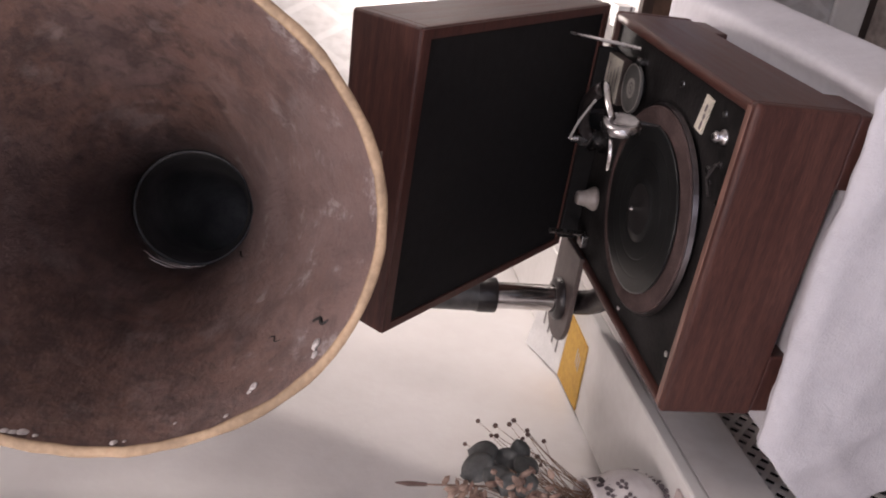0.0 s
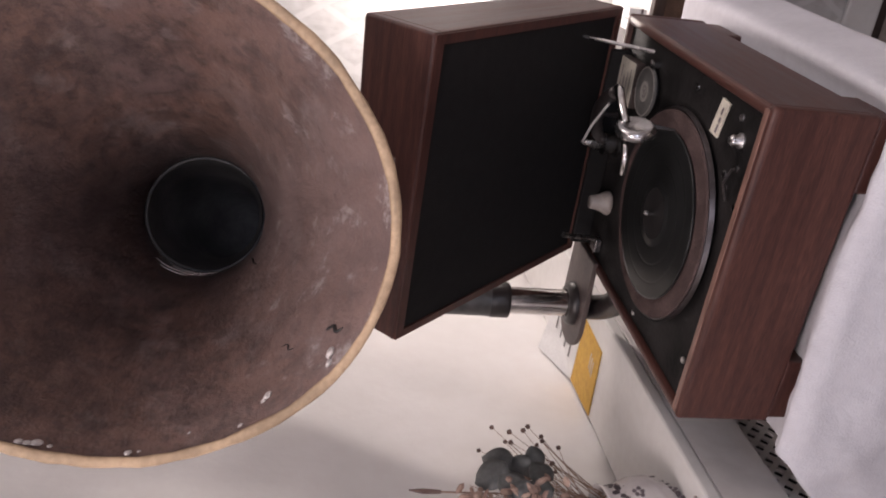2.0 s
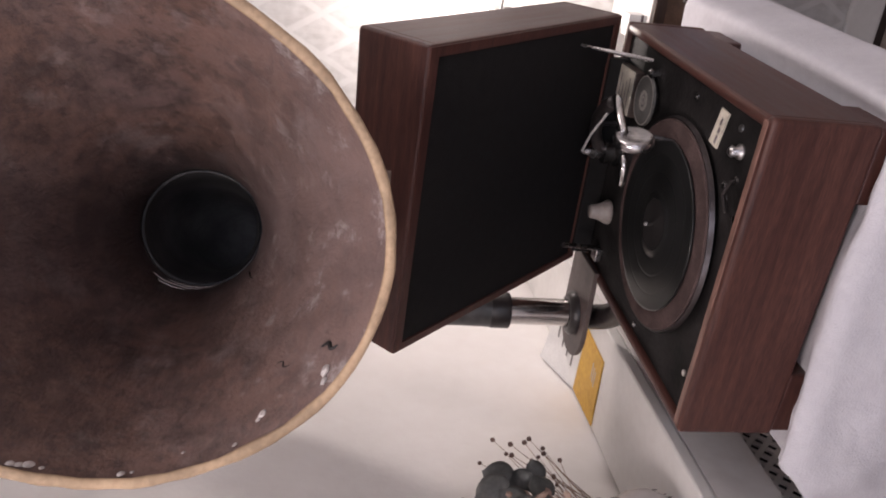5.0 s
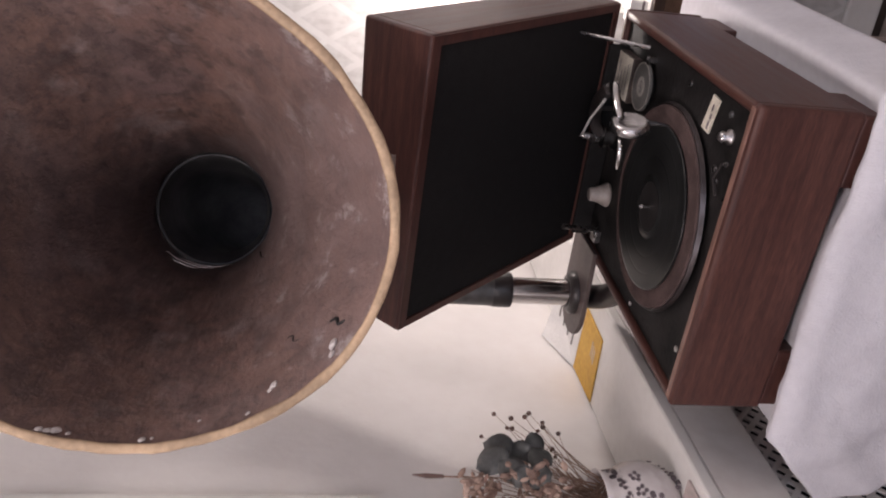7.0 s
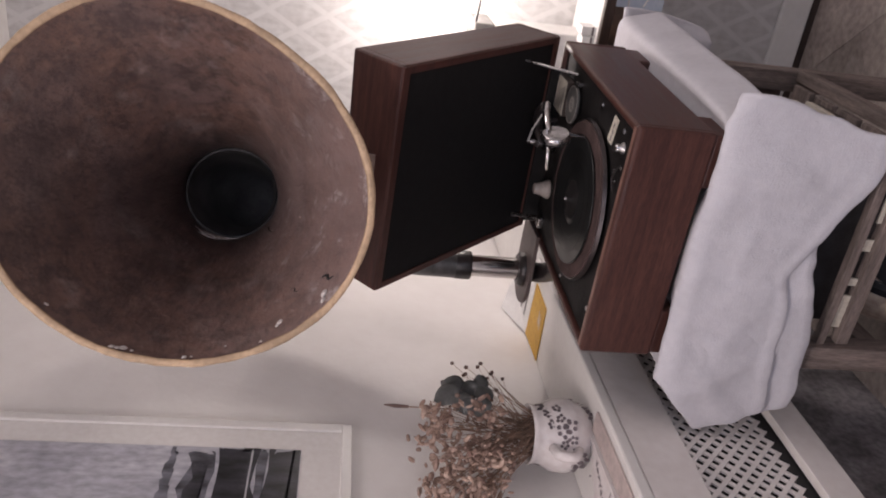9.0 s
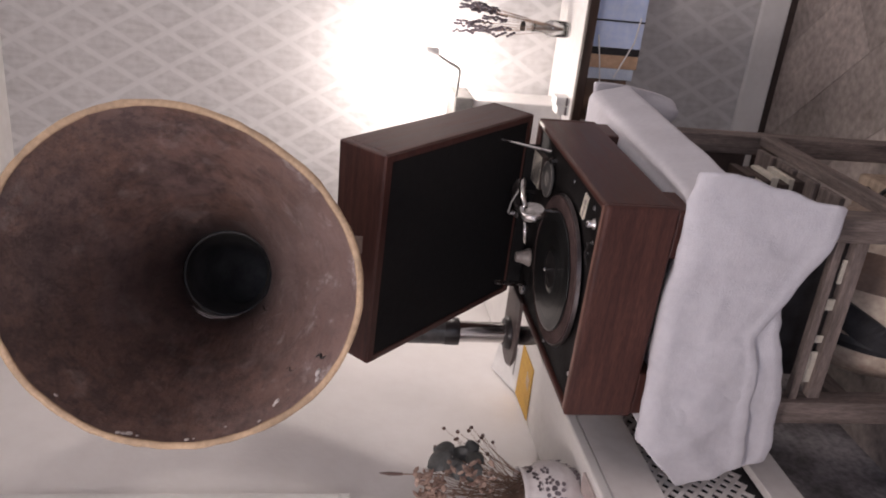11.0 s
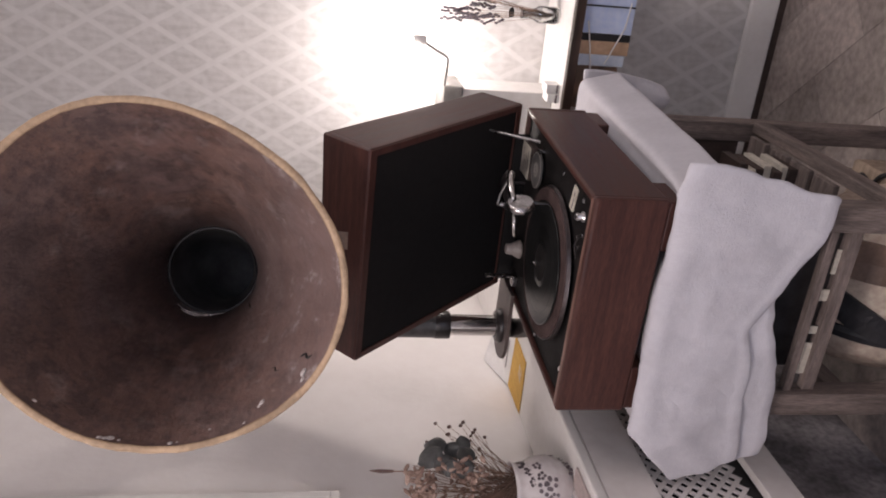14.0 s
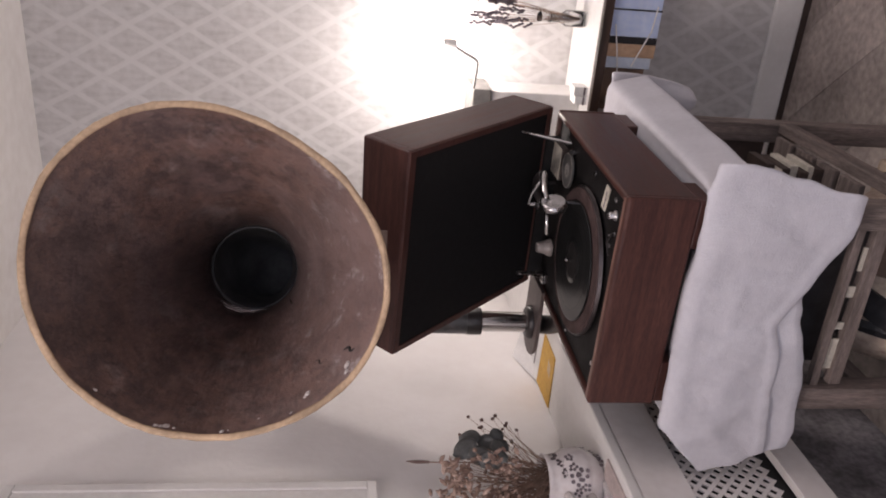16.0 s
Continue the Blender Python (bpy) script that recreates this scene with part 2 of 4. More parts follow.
def horn_paint():
    """Aged brown lacquer: clouds, brushed relief, dust, scuffs and painted-in light on the floor of the bell, painted
    shade on its roof, dark lacquer and painted shade at the throat.
    """
    m = mat("horn", (0.245, 0.146, 0.114), 0.33, var=0.2, scale=3.2, second=(0.150, 0.090, 0.076), bump=0.0, fine=0.05, wear=0.12)
    nt = m.node_tree
    b = nt.nodes["Principled BSDF"]
    col = b.inputs["Base Color"].links[0].from_socket
    at_node = nt.nodes.new("ShaderNodeAttribute")
    at_node.attribute_name = "turned"
    vec = nt.nodes.new("ShaderNodeTexCoord").outputs["Object"]
    sep = nt.nodes.new("ShaderNodeSeparateXYZ")
    nt.links.new(at_node.outputs["Vector"], sep.inputs[0])

    def tex(scale, source, rough=0.6, detail=8):
        n = nt.nodes.new("ShaderNodeTexNoise")
        n.inputs["Scale"].default_value, n.inputs["Detail"].default_value, n.inputs["Roughness"].default_value = scale, detail, rough
        nt.links.new(source, n.inputs["Vector"])
        return n.outputs["Fac"]

    def ranged(value, lo, hi, top):
        k = nt.nodes.new("ShaderNodeMapRange")
        k.inputs["From Min"].default_value, k.inputs["From Max"].default_value, k.inputs["To Max"].default_value = lo, hi, top
        nt.links.new(value, k.inputs[0])
        return k.outputs[0]

    def over(fac, colour, under):
        x = nt.nodes.new("ShaderNodeMix")
        x.data_type = "RGBA"
        x.inputs[7].default_value = (*colour, 1)
        nt.links.new(fac, x.inputs[0])
        nt.links.new(under, x.inputs[6])
        return x.outputs[2]

    def math_op(kind, p, q):
        n = nt.nodes.new("ShaderNodeMath")
        n.operation = kind
        for k, v in enumerate((p, q)):
            if isinstance(v, (int, float)):
                n.inputs[k].default_value = v
            else:
                nt.links.new(v, n.inputs[k])
        return n.outputs[0]
    swirl = at_node.outputs["Vector"]
    col = over(ranged(tex(6.5, vec, 0.55, 4), 0.46, 0.64, 0.65), (0.165, 0.122, 0.120), col)
    col = over(ranged(tex(13, swirl, 0.75), 0.46, 0.60, 0.75), (0.066, 0.044, 0.041), col)
    col = over(ranged(tex(42, vec, 0.75), 0.50, 0.60, 0.65), (0.058, 0.040, 0.038), col)
    col = over(ranged(tex(21, swirl, 0.75), 0.56, 0.70, 0.50), (0.285, 0.200, 0.165), col)
    col = over(ranged(tex(9.7, vec, 0.72), 0.555, 0.66, 0.55), (0.33, 0.275, 0.265), col)
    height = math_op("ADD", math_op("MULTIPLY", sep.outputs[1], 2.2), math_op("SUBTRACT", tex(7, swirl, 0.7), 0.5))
    # Floor of the bell paler: dust, together with the light falling there.
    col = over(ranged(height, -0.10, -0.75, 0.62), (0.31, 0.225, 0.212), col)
    # Roof of the bell darker: its shade painted in as mottling.
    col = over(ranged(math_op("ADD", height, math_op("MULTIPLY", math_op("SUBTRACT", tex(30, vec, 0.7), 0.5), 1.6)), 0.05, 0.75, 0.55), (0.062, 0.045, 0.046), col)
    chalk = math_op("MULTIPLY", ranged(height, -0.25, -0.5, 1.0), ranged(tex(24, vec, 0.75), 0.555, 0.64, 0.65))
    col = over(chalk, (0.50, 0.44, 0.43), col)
    # Darker towards the throat: dark lacquer plus the hollow's shade, painted in.
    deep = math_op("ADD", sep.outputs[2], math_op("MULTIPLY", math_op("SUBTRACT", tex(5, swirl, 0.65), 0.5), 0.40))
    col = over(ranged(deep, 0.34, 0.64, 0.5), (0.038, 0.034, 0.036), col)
    nt.links.new(col, b.inputs["Base Color"])
    bp = nt.nodes.new("ShaderNodeBump")
    bp.inputs["Strength"].default_value, bp.inputs["Distance"].default_value = 0.9, 0.006
    nt.links.new(math_op("ADD", tex(17, swirl, 0.72), math_op("MULTIPLY", tex(38, vec, 0.6), 0.2)), bp.inputs["Height"])
    nt.links.new(bp.outputs[0], b.inputs["Normal"])
    return m


M["horn"] = horn_paint()
M["wallpaper"] = wallpaper()
g = bpy.data.materials.new("glass")
g.use_nodes = True
gb = g.node_tree.nodes["Principled BSDF"]
gb.inputs["Transmission Weight"].default_value, gb.inputs["Roughness"].default_value = 1.0, 0.03
M["glass"] = g


# ---- builders ----
def part(name, bm, material, parent=None, label="", smooth=False):
    me = bpy.data.meshes.new(name)
    bm.normal_update()
    bm.to_mesh(me)
    bm.free()
    if smooth:
        me.polygons.foreach_set("use_smooth", [True] * len(me.polygons))
    for x in (material if isinstance(material, (list, tuple)) else [material]):
        me.materials.append(x)
    ob = new(name, me)
    if parent:
        ob.parent = parent
    if label:
        tagged(ob, label)
    return ob


def thing(name, at, label, category, group="", kind="", rz=0):
    ob = new(name)
    ob.empty_display_size = 0.05
    ob.matrix_world = pose(*at, 0, 0, rz)
    return tagged(ob, label, category, group, kind)


def block(x0, x1, y0, y1, z0, z1, bevel=0.0, seg=2, bm=None):
    own = bm is None
    b = bmesh.new()
    bmesh.ops.create_cube(b, size=1, matrix=Matrix.Translation(((x0 + x1) / 2, (y0 + y1) / 2, (z0 + z1) / 2)) @ Matrix.Diagonal((abs(x1 - x0), abs(y1 - y0), abs(z1 - z0), 1)))
    if bevel:
        bmesh.ops.bevel(b, geom=b.edges[:], offset=bevel, segments=seg, affect="EDGES", profile=0.5)
    if own:
        return b
    me = bpy.data.meshes.new("tmp")
    b.to_mesh(me)
    b.free()
    bm.from_mesh(me)
    bpy.data.meshes.remove(me)
    return bm


def add(bm, other, m=None):
    me = bpy.data.meshes.new("tmp")
    if m is not None:
        bmesh.ops.transform(other, matrix=m, verts=other.verts)
    other.to_mesh(me)
    other.free()
    bm.from_mesh(me)
    bpy.data.meshes.remove(me)
    return bm


def loft(rings, closed_ends=True, loop=True):
    """Skins equal rings of points in order."""
    bm = bmesh.new()
    vs = [[bm.verts.new(p) for p in r] for r in rings]
    n = len(vs[0])
    for a, b in zip(vs, vs[1:]):
        for i in range(n if loop else n - 1):
            j = (i + 1) % n
            bm.faces.new((a[i], a[j], b[j], b[i]))
    if closed_ends:
        bm.faces.new(vs[0][::-1])
        bm.faces.new(vs[-1])
    bmesh.ops.recalc_face_normals(bm, faces=bm.faces)
    return bm


def turned(profile, n=32, closed=False):
    """A solid turned round z from (radius, height) pairs."""
    rings = [[(r * math.cos(2 * math.pi * i / n), r * math.sin(2 * math.pi * i / n), z) for i in range(n)] for r, z in profile]
    return loft(rings, closed)


def tube(points, radius, n=10, caps=True):
    """A round bar along points; radius a number or one for each point."""
    pts = [Vector(p) for p in points]
    rad = radius if isinstance(radius, (list, tuple)) else [radius] * len(pts)
    rings, ref = [], None
    for i, p in enumerate(pts):
        d = (pts[min(i + 1, len(pts) - 1)] - pts[max(i - 1, 0)]).normalized()
        if ref is None:
            ref = d.orthogonal().normalized()
        ref = (ref - d * ref.dot(d)).normalized()
        o = d.cross(ref)
        rings.append([p + rad[i] * (math.cos(2 * math.pi * k / n) * ref + math.sin(2 * math.pi * k / n) * o) for k in range(n)])
    return loft(rings, caps)


def smooth_path(points, steps=8):
    """A rounded line through the points."""
    P = [Vector(p) for p in points]
    P = [2 * P[0] - P[1]] + P + [2 * P[-1] - P[-2]]
    out = []
    for a, b, c, d in zip(P, P[1:], P[2:], P[3:]):
        for k in range(steps):
            t = k / steps
            out.append(0.5 * (2 * b + (c - a) * t + (2 * a - 5 * b + 4 * c - d) * t * t + (3 * b - a - 3 * c + d) * t ** 3))
    return out + [P[-2]]


# ---- room ----
T, FZ = 0.12, -0.045
def slab(name, dims, material, label):
    ob = part(name, block(*dims), material)
    return tagged(ob, label, name.split("_")[0], kind="structure")


floor = slab("floor", (WX0 - T, WX1 + T, WY0 - T, WY1 + T, FZ - 0.1, FZ - 0.006), M["grout"], "worn grey-brown stone slab floor laid diagonally")
slab("ceiling", (WX0 - T, WX1 + T, WY0 - T, WY1 + T, CEIL, CEIL + 0.1), M["ceiling"], "plain white painted ceiling")
slab("wall_west", (WX0 - T, WX0, WY0 - T, WY1, FZ, CEIL), M["plaster"], "plain off-white plaster wall")
wall_back = slab("wall_north", (WX0 - T, WX1 + T, WY1, WY1 + T, FZ, CEIL), M["wallpaper"], "wall papered with a pale diamond leaf pattern")
slab("wall_east", (WX1, WX1 + T, WY0 - T, WY1, FZ, CEIL), M["plaster"], "plain off-white plaster wall")
slab("wall_south", (WX0, WX1, WY0 - T, WY0, FZ, CEIL), M["plaster"], "plain off-white plaster wall")

# skirting and the printed wall covering
sk = tagged(part("baseboard", block(WX0, WX1, WY1 - 0.016, WY1, -0.022, 0.076, 0.008), M["gloss_white"]), "white painted skirting board along the papered wall", "baseboard", kind="structure")
# Solid dark strip paints the shadow gap under the skirting.
tagged(part("trim", block(WX0, WX1, WY1 - 0.010, WY1, FZ, -0.022), M["stand_dark"]), "dark strip in place of the shadow gap below the skirting board", "trim", kind="structure")


def put(name, bm, material, parent, label="", smooth=False):
    """A part given in room coordinates under a thing or part."""
    m = parent.matrix_world if parent.parent is None else parent.parent.matrix_world @ parent.matrix_basis
    bmesh.ops.transform(bm, matrix=m.inverted(), verts=bm.verts)
    return part(name, bm, material, parent, label, smooth)


def at(bm, *xyz, m=None):
    bmesh.ops.transform(bm, matrix=Matrix.Translation(xyz) @ (m or Matrix()), verts=bm.verts)
    return bm


def plate(outline, z0, z1, bevel=0.0):
    """A flat sheet of an outline in x and y."""
    bm = bmesh.new()
    f = bm.faces.new([bm.verts.new((x, y, z0)) for x, y in outline])
    r = bmesh.ops.extrude_face_region(bm, geom=[f])
    bmesh.ops.translate(bm, vec=(0, 0, z1 - z0), verts=[v for v in r["geom"] if isinstance(v, bmesh.types.BMVert)])
    bmesh.ops.recalc_face_normals(bm, faces=bm.faces)
    if bevel:
        bmesh.ops.bevel(bm, geom=bm.edges[:], offset=bevel, segments=1, affect="EDGES")
    return bm


def turn_to(axis):
    return Vector((0, 0, 1)).rotation_difference(Vector(axis).normalized()).to_matrix().to_4x4()


# ---- gramophone ----
BX0, BX1, BY0, BY1, BZ0, BZ1 = -0.557, -0.1115, 1.0116, 1.5406, 0.793, 0.9300
SKEW = Matrix.Translation((-0.33, 1.012, 0)) @ Matrix.Rotation(radians(-2.19), 4, "Z") @ Matrix.Translation((0.33, -1.012, 0))
gram = thing("gramophone", ((BX0 + BX1) / 2, 1.3, 0.778), "mahogany gramophone with half-open lid and large horn, on a towel", "gramophone")
W, DECK = 0.017, 0.921


def skewed(bm):
    """The case stands slightly turned on its stand."""
    bmesh.ops.transform(bm, matrix=SKEW, verts=bm.verts)
    return bm


def box_wall(name, x0, x1, y0, y1, material):
    return put(name, skewed(block(x0, x1, y0, y1, BZ0, BZ1, 0.0065, 3)), material, gram)


box_wall("front_wall", BX0, BX1, BY0, BY0 + W, M["mahogany"])
box_wall("rear_wall", BX0, BX1, BY1 - W, BY1, M["mahogany"])
box_wall("side_wall", BX0 + 0.001, BX0 + W, BY0 + 0.012, BY1 - 0.012, M["mahogany_y"])
box_wall("side_wall", BX1 - W, BX1 - 0.001, BY0 + 0.012, BY1 - 0.012, M["mahogany_y"])
put("bottom_board", skewed(block(BX0 + 0.004, BX1 - 0.004, BY0 + 0.004, BY1 - 0.004, BZ0 + 0.001, BZ0 + 0.012)), M["mahogany"], gram)
# Paler strip puts the light on the front's top edge, and wear, into colour.
put("inlay", skewed(block(BX0 + 0.006, BX1 - 0.006, BY0 + W - 0.0085, BY0 + W + 0.002, BZ1 - 0.007, BZ1 + 0.0008, 0.001)), M["pale_edge"], gram, "worn inner edge of the front, painted paler as if lit")
for x in (BX0 + 0.004, BX1 - 0.099):
    for y in (BY0 + 0.004, BY1 - 0.099):
        put("foot", skewed(block(x, x + 0.095, y, y + 0.095, 0.762, BZ0 + 0.002, 0.004)), M["mahogany"], gram)
put("motor_board", skewed(block(BX0 + W - 0.002, BX1 - W + 0.002, BY0 + W - 0.002, BY1 - W + 0.002, DECK - 0.012, DECK)), M["black_board"], gram)

PX, PY = -0.332, 1.215
plat = put("platter", at(turned([(0.0001, DECK + 0.004), (0.146, DECK + 0.004), (0.153, DECK + 0.008), (0.155, 0.936), (0.0001, 0.936)], 56), PX, PY, 0), M["old_iron"], gram, smooth=False)
put("platter_rim", at(turned([(0.1535, DECK + 0.007), (0.1575, DECK + 0.008), (0.1585, 0.930), (0.156, 0.9365), (0.1535, 0.936)], 72), PX, PY, 0), M["rim_dark"], plat, "dull nickel-plated platter rim")
put("felt_mat", at(turned([(0.1535, 0.9362), (0.152, 0.939), (0.0001, 0.939)], 64), PX, PY, 0), M["felt_brown"], plat, "brown felt turntable mat")
rec = [(0.0001, 0.9441), (0.046, 0.9441), (0.0462, 0.944)]
for k in range(26):
    r = 0.049 + k * 0.0029
    rec += [(r, 0.9440), (r + 0.0012, 0.9441 if k % 9 else 0.9437)]
rec += [(0.1262, 0.9442), (0.1265, 0.9415), (0.0001, 0.9412)]
player_disc = thing("record", (PX, PY, 0.939), "black shellac record with dark label on the turntable", "record")
disc = put("grooved_disc", at(turned(rec, 96), PX, PY, 0), M["shellac"], player_disc, smooth=True)
put("record_label", at(turned([(0.0001, 0.9445), (0.038, 0.9445), (0.038, 0.9441)], 48), PX, PY, 0), M["dark_label"], player_disc, "very dark paper record label")
put("spindle", at(turned([(0.0035, 0.94), (0.0035, 0.955), (0.002, 0.959), (0.0001, 0.960)], 16), PX, PY, 0), M["chrome"], plat)

# lid, propped half open about the hinge line
LID, LX0, LX1, LLEN, LTH = 45.7, -0.558, -0.0997, 0.502, 0.116
HINGE = Vector((0, 1.523, 0.9467))
LID_POSE = gram.matrix_world.inverted() @ SKEW @ Matrix.Translation(HINGE) @ Matrix.Rotation(radians(-LID), 4, "X")


def warped(bm):
    """The old lid is twisted: its free edge sags at the stay's side."""
    for v in bm.verts:
        v.co.z += 0.030 * (v.co.x - (LX0 + LX1) / 2) * v.co.y / LLEN * (1 - 1.3 * v.co.z / LTH)
    return bm


lid = part("lid", warped(block(LX0 + 0.002, LX1 - 0.002, -LLEN + 0.002, -0.002, LTH - 0.014, LTH, 0.005, 3)), M["mahogany"], gram, "deep mahogany lid propped half open")
lid.matrix_basis = LID_POSE


def lid_part(name, bm, material, label=""):
    return part(name, warped(bm), material, lid, label)


lid_part("lid_front", block(LX0, LX1, -LLEN, -LLEN + 0.018, 0, LTH - 0.003, 0.0045, 3), M["mahogany"])
lid_part("lid_rear", block(LX0, LX1, -0.018, 0, 0.0, LTH - 0.003, 0.0045, 3), M["mahogany"])
lid_part("lid_side", block(LX0, LX0 + 0.015, -LLEN + 0.013, -0.013, 0, LTH - 0.003, 0.004, 3), M["mahogany_y"])
lid_part("lid_side", block(LX1 - 0.015, LX1, -LLEN + 0.013, -0.013, 0, LTH - 0.003, 0.004, 3), M["mahogany_y"])
lid_part("lining", block(LX0 + 0.013, LX1 - 0.013, -LLEN + 0.016, -0.016, 0.002, 0.010), M["black_felt"], "black cloth lining inside the lid")

for dims in ((LX0 + 0.002, LX1 - 0.002, -LLEN + 0.002, -LLEN + 0.018), (LX0 + 0.002, LX1 - 0.002, -0.018, -0.002), (LX0 + 0.002, LX0 + 0.015, -LLEN + 0.0181, -0.0181), (LX1 - 0.015, LX1 - 0.002, -LLEN + 0.0181, -0.0181)):
    lid_part("rim_strip", block(*dims, -0.0015, 0.004), M["mahogany"], "stained lower edge of the lid")
# Added black strip: stops bright wall showing through the gap under the lid.
put("hinge_strip", skewed(block(LX0 + 0.022, LX1 - 0.070, 1.503, 1.520, DECK + 0.0005, 0.957, 0.003)), M["black_felt"], gram, "black strip added to keep light out of the hinge gap")

# lid stays
put("lid_stay", tube([(-0.126, 1.369, 0.934), (-0.124, 1.405, 0.990), (-0.122, 1.446, 1.050)], [0.0034, 0.0028, 0.0018], 8), M["chrome_dull"], gram, "thin steel lid stay")
put("stay_pivot", at(turned([(0.0001, 0), (0.008, 0), (0.008, 0.012), (0.003, 0.015), (0.0001, 0.015)], 16), -0.146, 1.372, DECK), M["chrome_dull"], gram)
put("lid_stay", tube([(-0.466, 1.424, 1.004), (-0.474, 1.440, 0.970), (-0.486, 1.462, 0.930)], 0.0048, 8), M["chrome_dull"], gram)
put("stay_bracket", block(-0.508, -0.484, 1.448, 1.474, DECK, DECK + 0.012, 0.002), M["chrome_dull"], gram)

# fittings on the board
put("nameplate", plate([(-0.1385, 1.117), (-0.1355, 1.139), (-0.184, 1.153), (-0.187, 1.129)], DECK + 0.0005, DECK + 0.003), M["old_card"], gram, "cream maker's plate with dark marks")
for dx, dy, lx in ((-0.012, 0.012, 0.010), (-0.024, 0.013, 0.008), (-0.036, 0.016, 0.012)):
    put("plate_mark", at(block(-lx / 2, lx / 2, -0.0022, 0.0022, 0, 0.0004), -0.14 + dx, 1.119 + dy, DECK + 0.0031, m=pose(0, 0, 0, 0, 0, -15)), M["motif"], gram)
put("knob", at(turned([(0.010, 0), (0.010, 0.003), (0.0055, 0.005), (0.0075, 0.012), (0.0045, 0.016), (0.0001, 0.0165)], 20), -0.172, 1.070, DECK), M["chrome_dull"], gram, "chrome start knob", smooth=True)
for x, y in ((-0.146, 1.083), (-0.142, 1.222), (-0.236, 1.077), (-0.250, 1.044), (-0.206, 1.062), (-0.222, 1.088), (-0.535 + 0.05, 1.06), (-0.52, 1.25)):
    put("screw", at(turned([(0.005, 0), (0.0045, 0.002), (0.0001, 0.0028)], 12), x, y, DECK), M["chrome_dull"], gram)
put("speed_lever", tube([(-0.205, 1.062, DECK + 0.006), (-0.228, 1.070, DECK + 0.009), (-0.246, 1.055, DECK + 0.008)], 0.0018, 8), M["old_iron"], gram)
put("dial_base", at(turned([(0.030, 0), (0.030, 0.0081)], 32), -0.190, 1.378, DECK), M["black_board"], gram)
dial = put("dial", at(turned([(0.0395, 0), (0.0395, 0.003), (0.0385, 0.0045), (0.0001, 0.0045)], 48), -0.190, 1.378, DECK + 0.008), M["dial_dark"], gram, "round grey speed dial with pale rings")
for r0, r1 in ((0.0370, 0.0384), (0.010, 0.016), (0.0045, 0.0065)):
    put("dial_ring", at(turned([(r0, 0.0045), (r0, 0.0052), (r1, 0.0052), (r1, 0.0045)], 40), -0.190, 1.378, DECK + 0.008), M["dial_mark"], dial)
tin = put("needle_tin", block(-0.232, -0.156, 1.425, 1.515, DECK, 0.936, 0.002), M["stand_dark"], gram, "small needle tin with a cream label")
put("paper_label", block(-0.230, -0.158, 1.427, 1.513, 0.936, 0.9368), M["old_card"], tin)
for k in range(5):
    put("label_line", block(-0.222, -0.170 - 0.008 * (k % 3), 1.441 + 0.014 * k, 1.4435 + 0.014 * k, 0.9368, 0.9371), M["motif"], tin)

# tonearm and soundbox
arm = put("tonearm_post", at(turned([(0.024, 0), (0.024, 0.006), (0.017, 0.010), (0.017, 0.020), (0.021, 0.022), (0.021, 0.028), (0.012, 0.033), (0.012, 0.045), (0.007, 0.050), (0.006, 0.060), (0.0001, 0.070)], 28), -0.308, 1.475, DECK), M["chrome_dull"], gram, "stepped nickel tonearm pivot")
put("tonearm_rod", tube([(-0.308, 1.475, 0.985), (-0.260, 1.412, 0.996), (-0.206, 1.342, 1.000)], 0.0022, 8), M["paint_grey"], arm)
put("tonearm", tube(smooth_path([(-0.308, 1.475, 0.952), (-0.272, 1.460, 0.972), (-0.226, 1.405, 0.990), (-0.192, 1.340, 1.000), (-0.181, 1.312, 1.004)], 6), 0.0105, 14), M["old_iron"], arm, "dark iron tonearm tube", True)
put("gooseneck", tube(smooth_path([(-0.182, 1.314, 1.003), (-0.170, 1.290, 1.009), (-0.172, 1.262, 1.015), (-0.186, 1.238, 1.017), (-0.202, 1.222, 1.014)], 6), 0.0070, 14), M["chrome"], arm, "bright nickel gooseneck", True)
sb = put("soundbox", at(turned([(0.0001, -0.009), (0.019, -0.009), (0.026, -0.006), (0.027, 0.0), (0.026, 0.005), (0.021, 0.008), (0.017, 0.006), (0.0001, 0.006)], 36), -0.207, 1.212, 1.001, m=turn_to((0.95, -0.18, 0.12)) @ Matrix.Scale(1.08, 4)), M["chrome_dull"], gram, "round nickel soundbox", True)
put("needle_bar", tube([(-0.200, 1.207, 0.978), (-0.200, 1.203, 0.964), (-0.200, 1.199, 0.949)], [0.004, 0.003, 0.001], 8), M["old_iron"], sb)
put("soundbox_crook", tube(smooth_path([(-0.229, 1.212, 1.012), (-0.244, 1.203, 1.012), (-0.260, 1.206, 1.009), (-0.273, 1.218, 1.004)], 5), 0.0058, 10), M["chrome"], sb, smooth=True)
put("arm_rest", tube(smooth_path([(-0.262, 1.500, DECK), (-0.262, 1.500, 0.955), (-0.250, 1.512, 0.968), (-0.222, 1.514, 0.968)], 4), 0.0045, 8), M["old_iron"], gram)
put("bell_knob", at(turned([(0.0001, 0.0005), (0.021, 0.0), (0.0225, 0.003), (0.021, 0.008), (0.0165, 0.016), (0.0135, 0.026), (0.0125, 0.034), (0.011, 0.036), (0.0001, 0.036)], 28), -0.412, 1.456, DECK), M["bakelite_cream"], gram, "cream bell-shaped knob", True)

# horn: bell, bead, throat, neck, pipe, bracket
RIM_C, RIM_N, RIM_R = Vector((-0.2644, 0.9757, 1.6392)), Vector((0.373, -0.923, -0.097)).normalized(), 0.2822
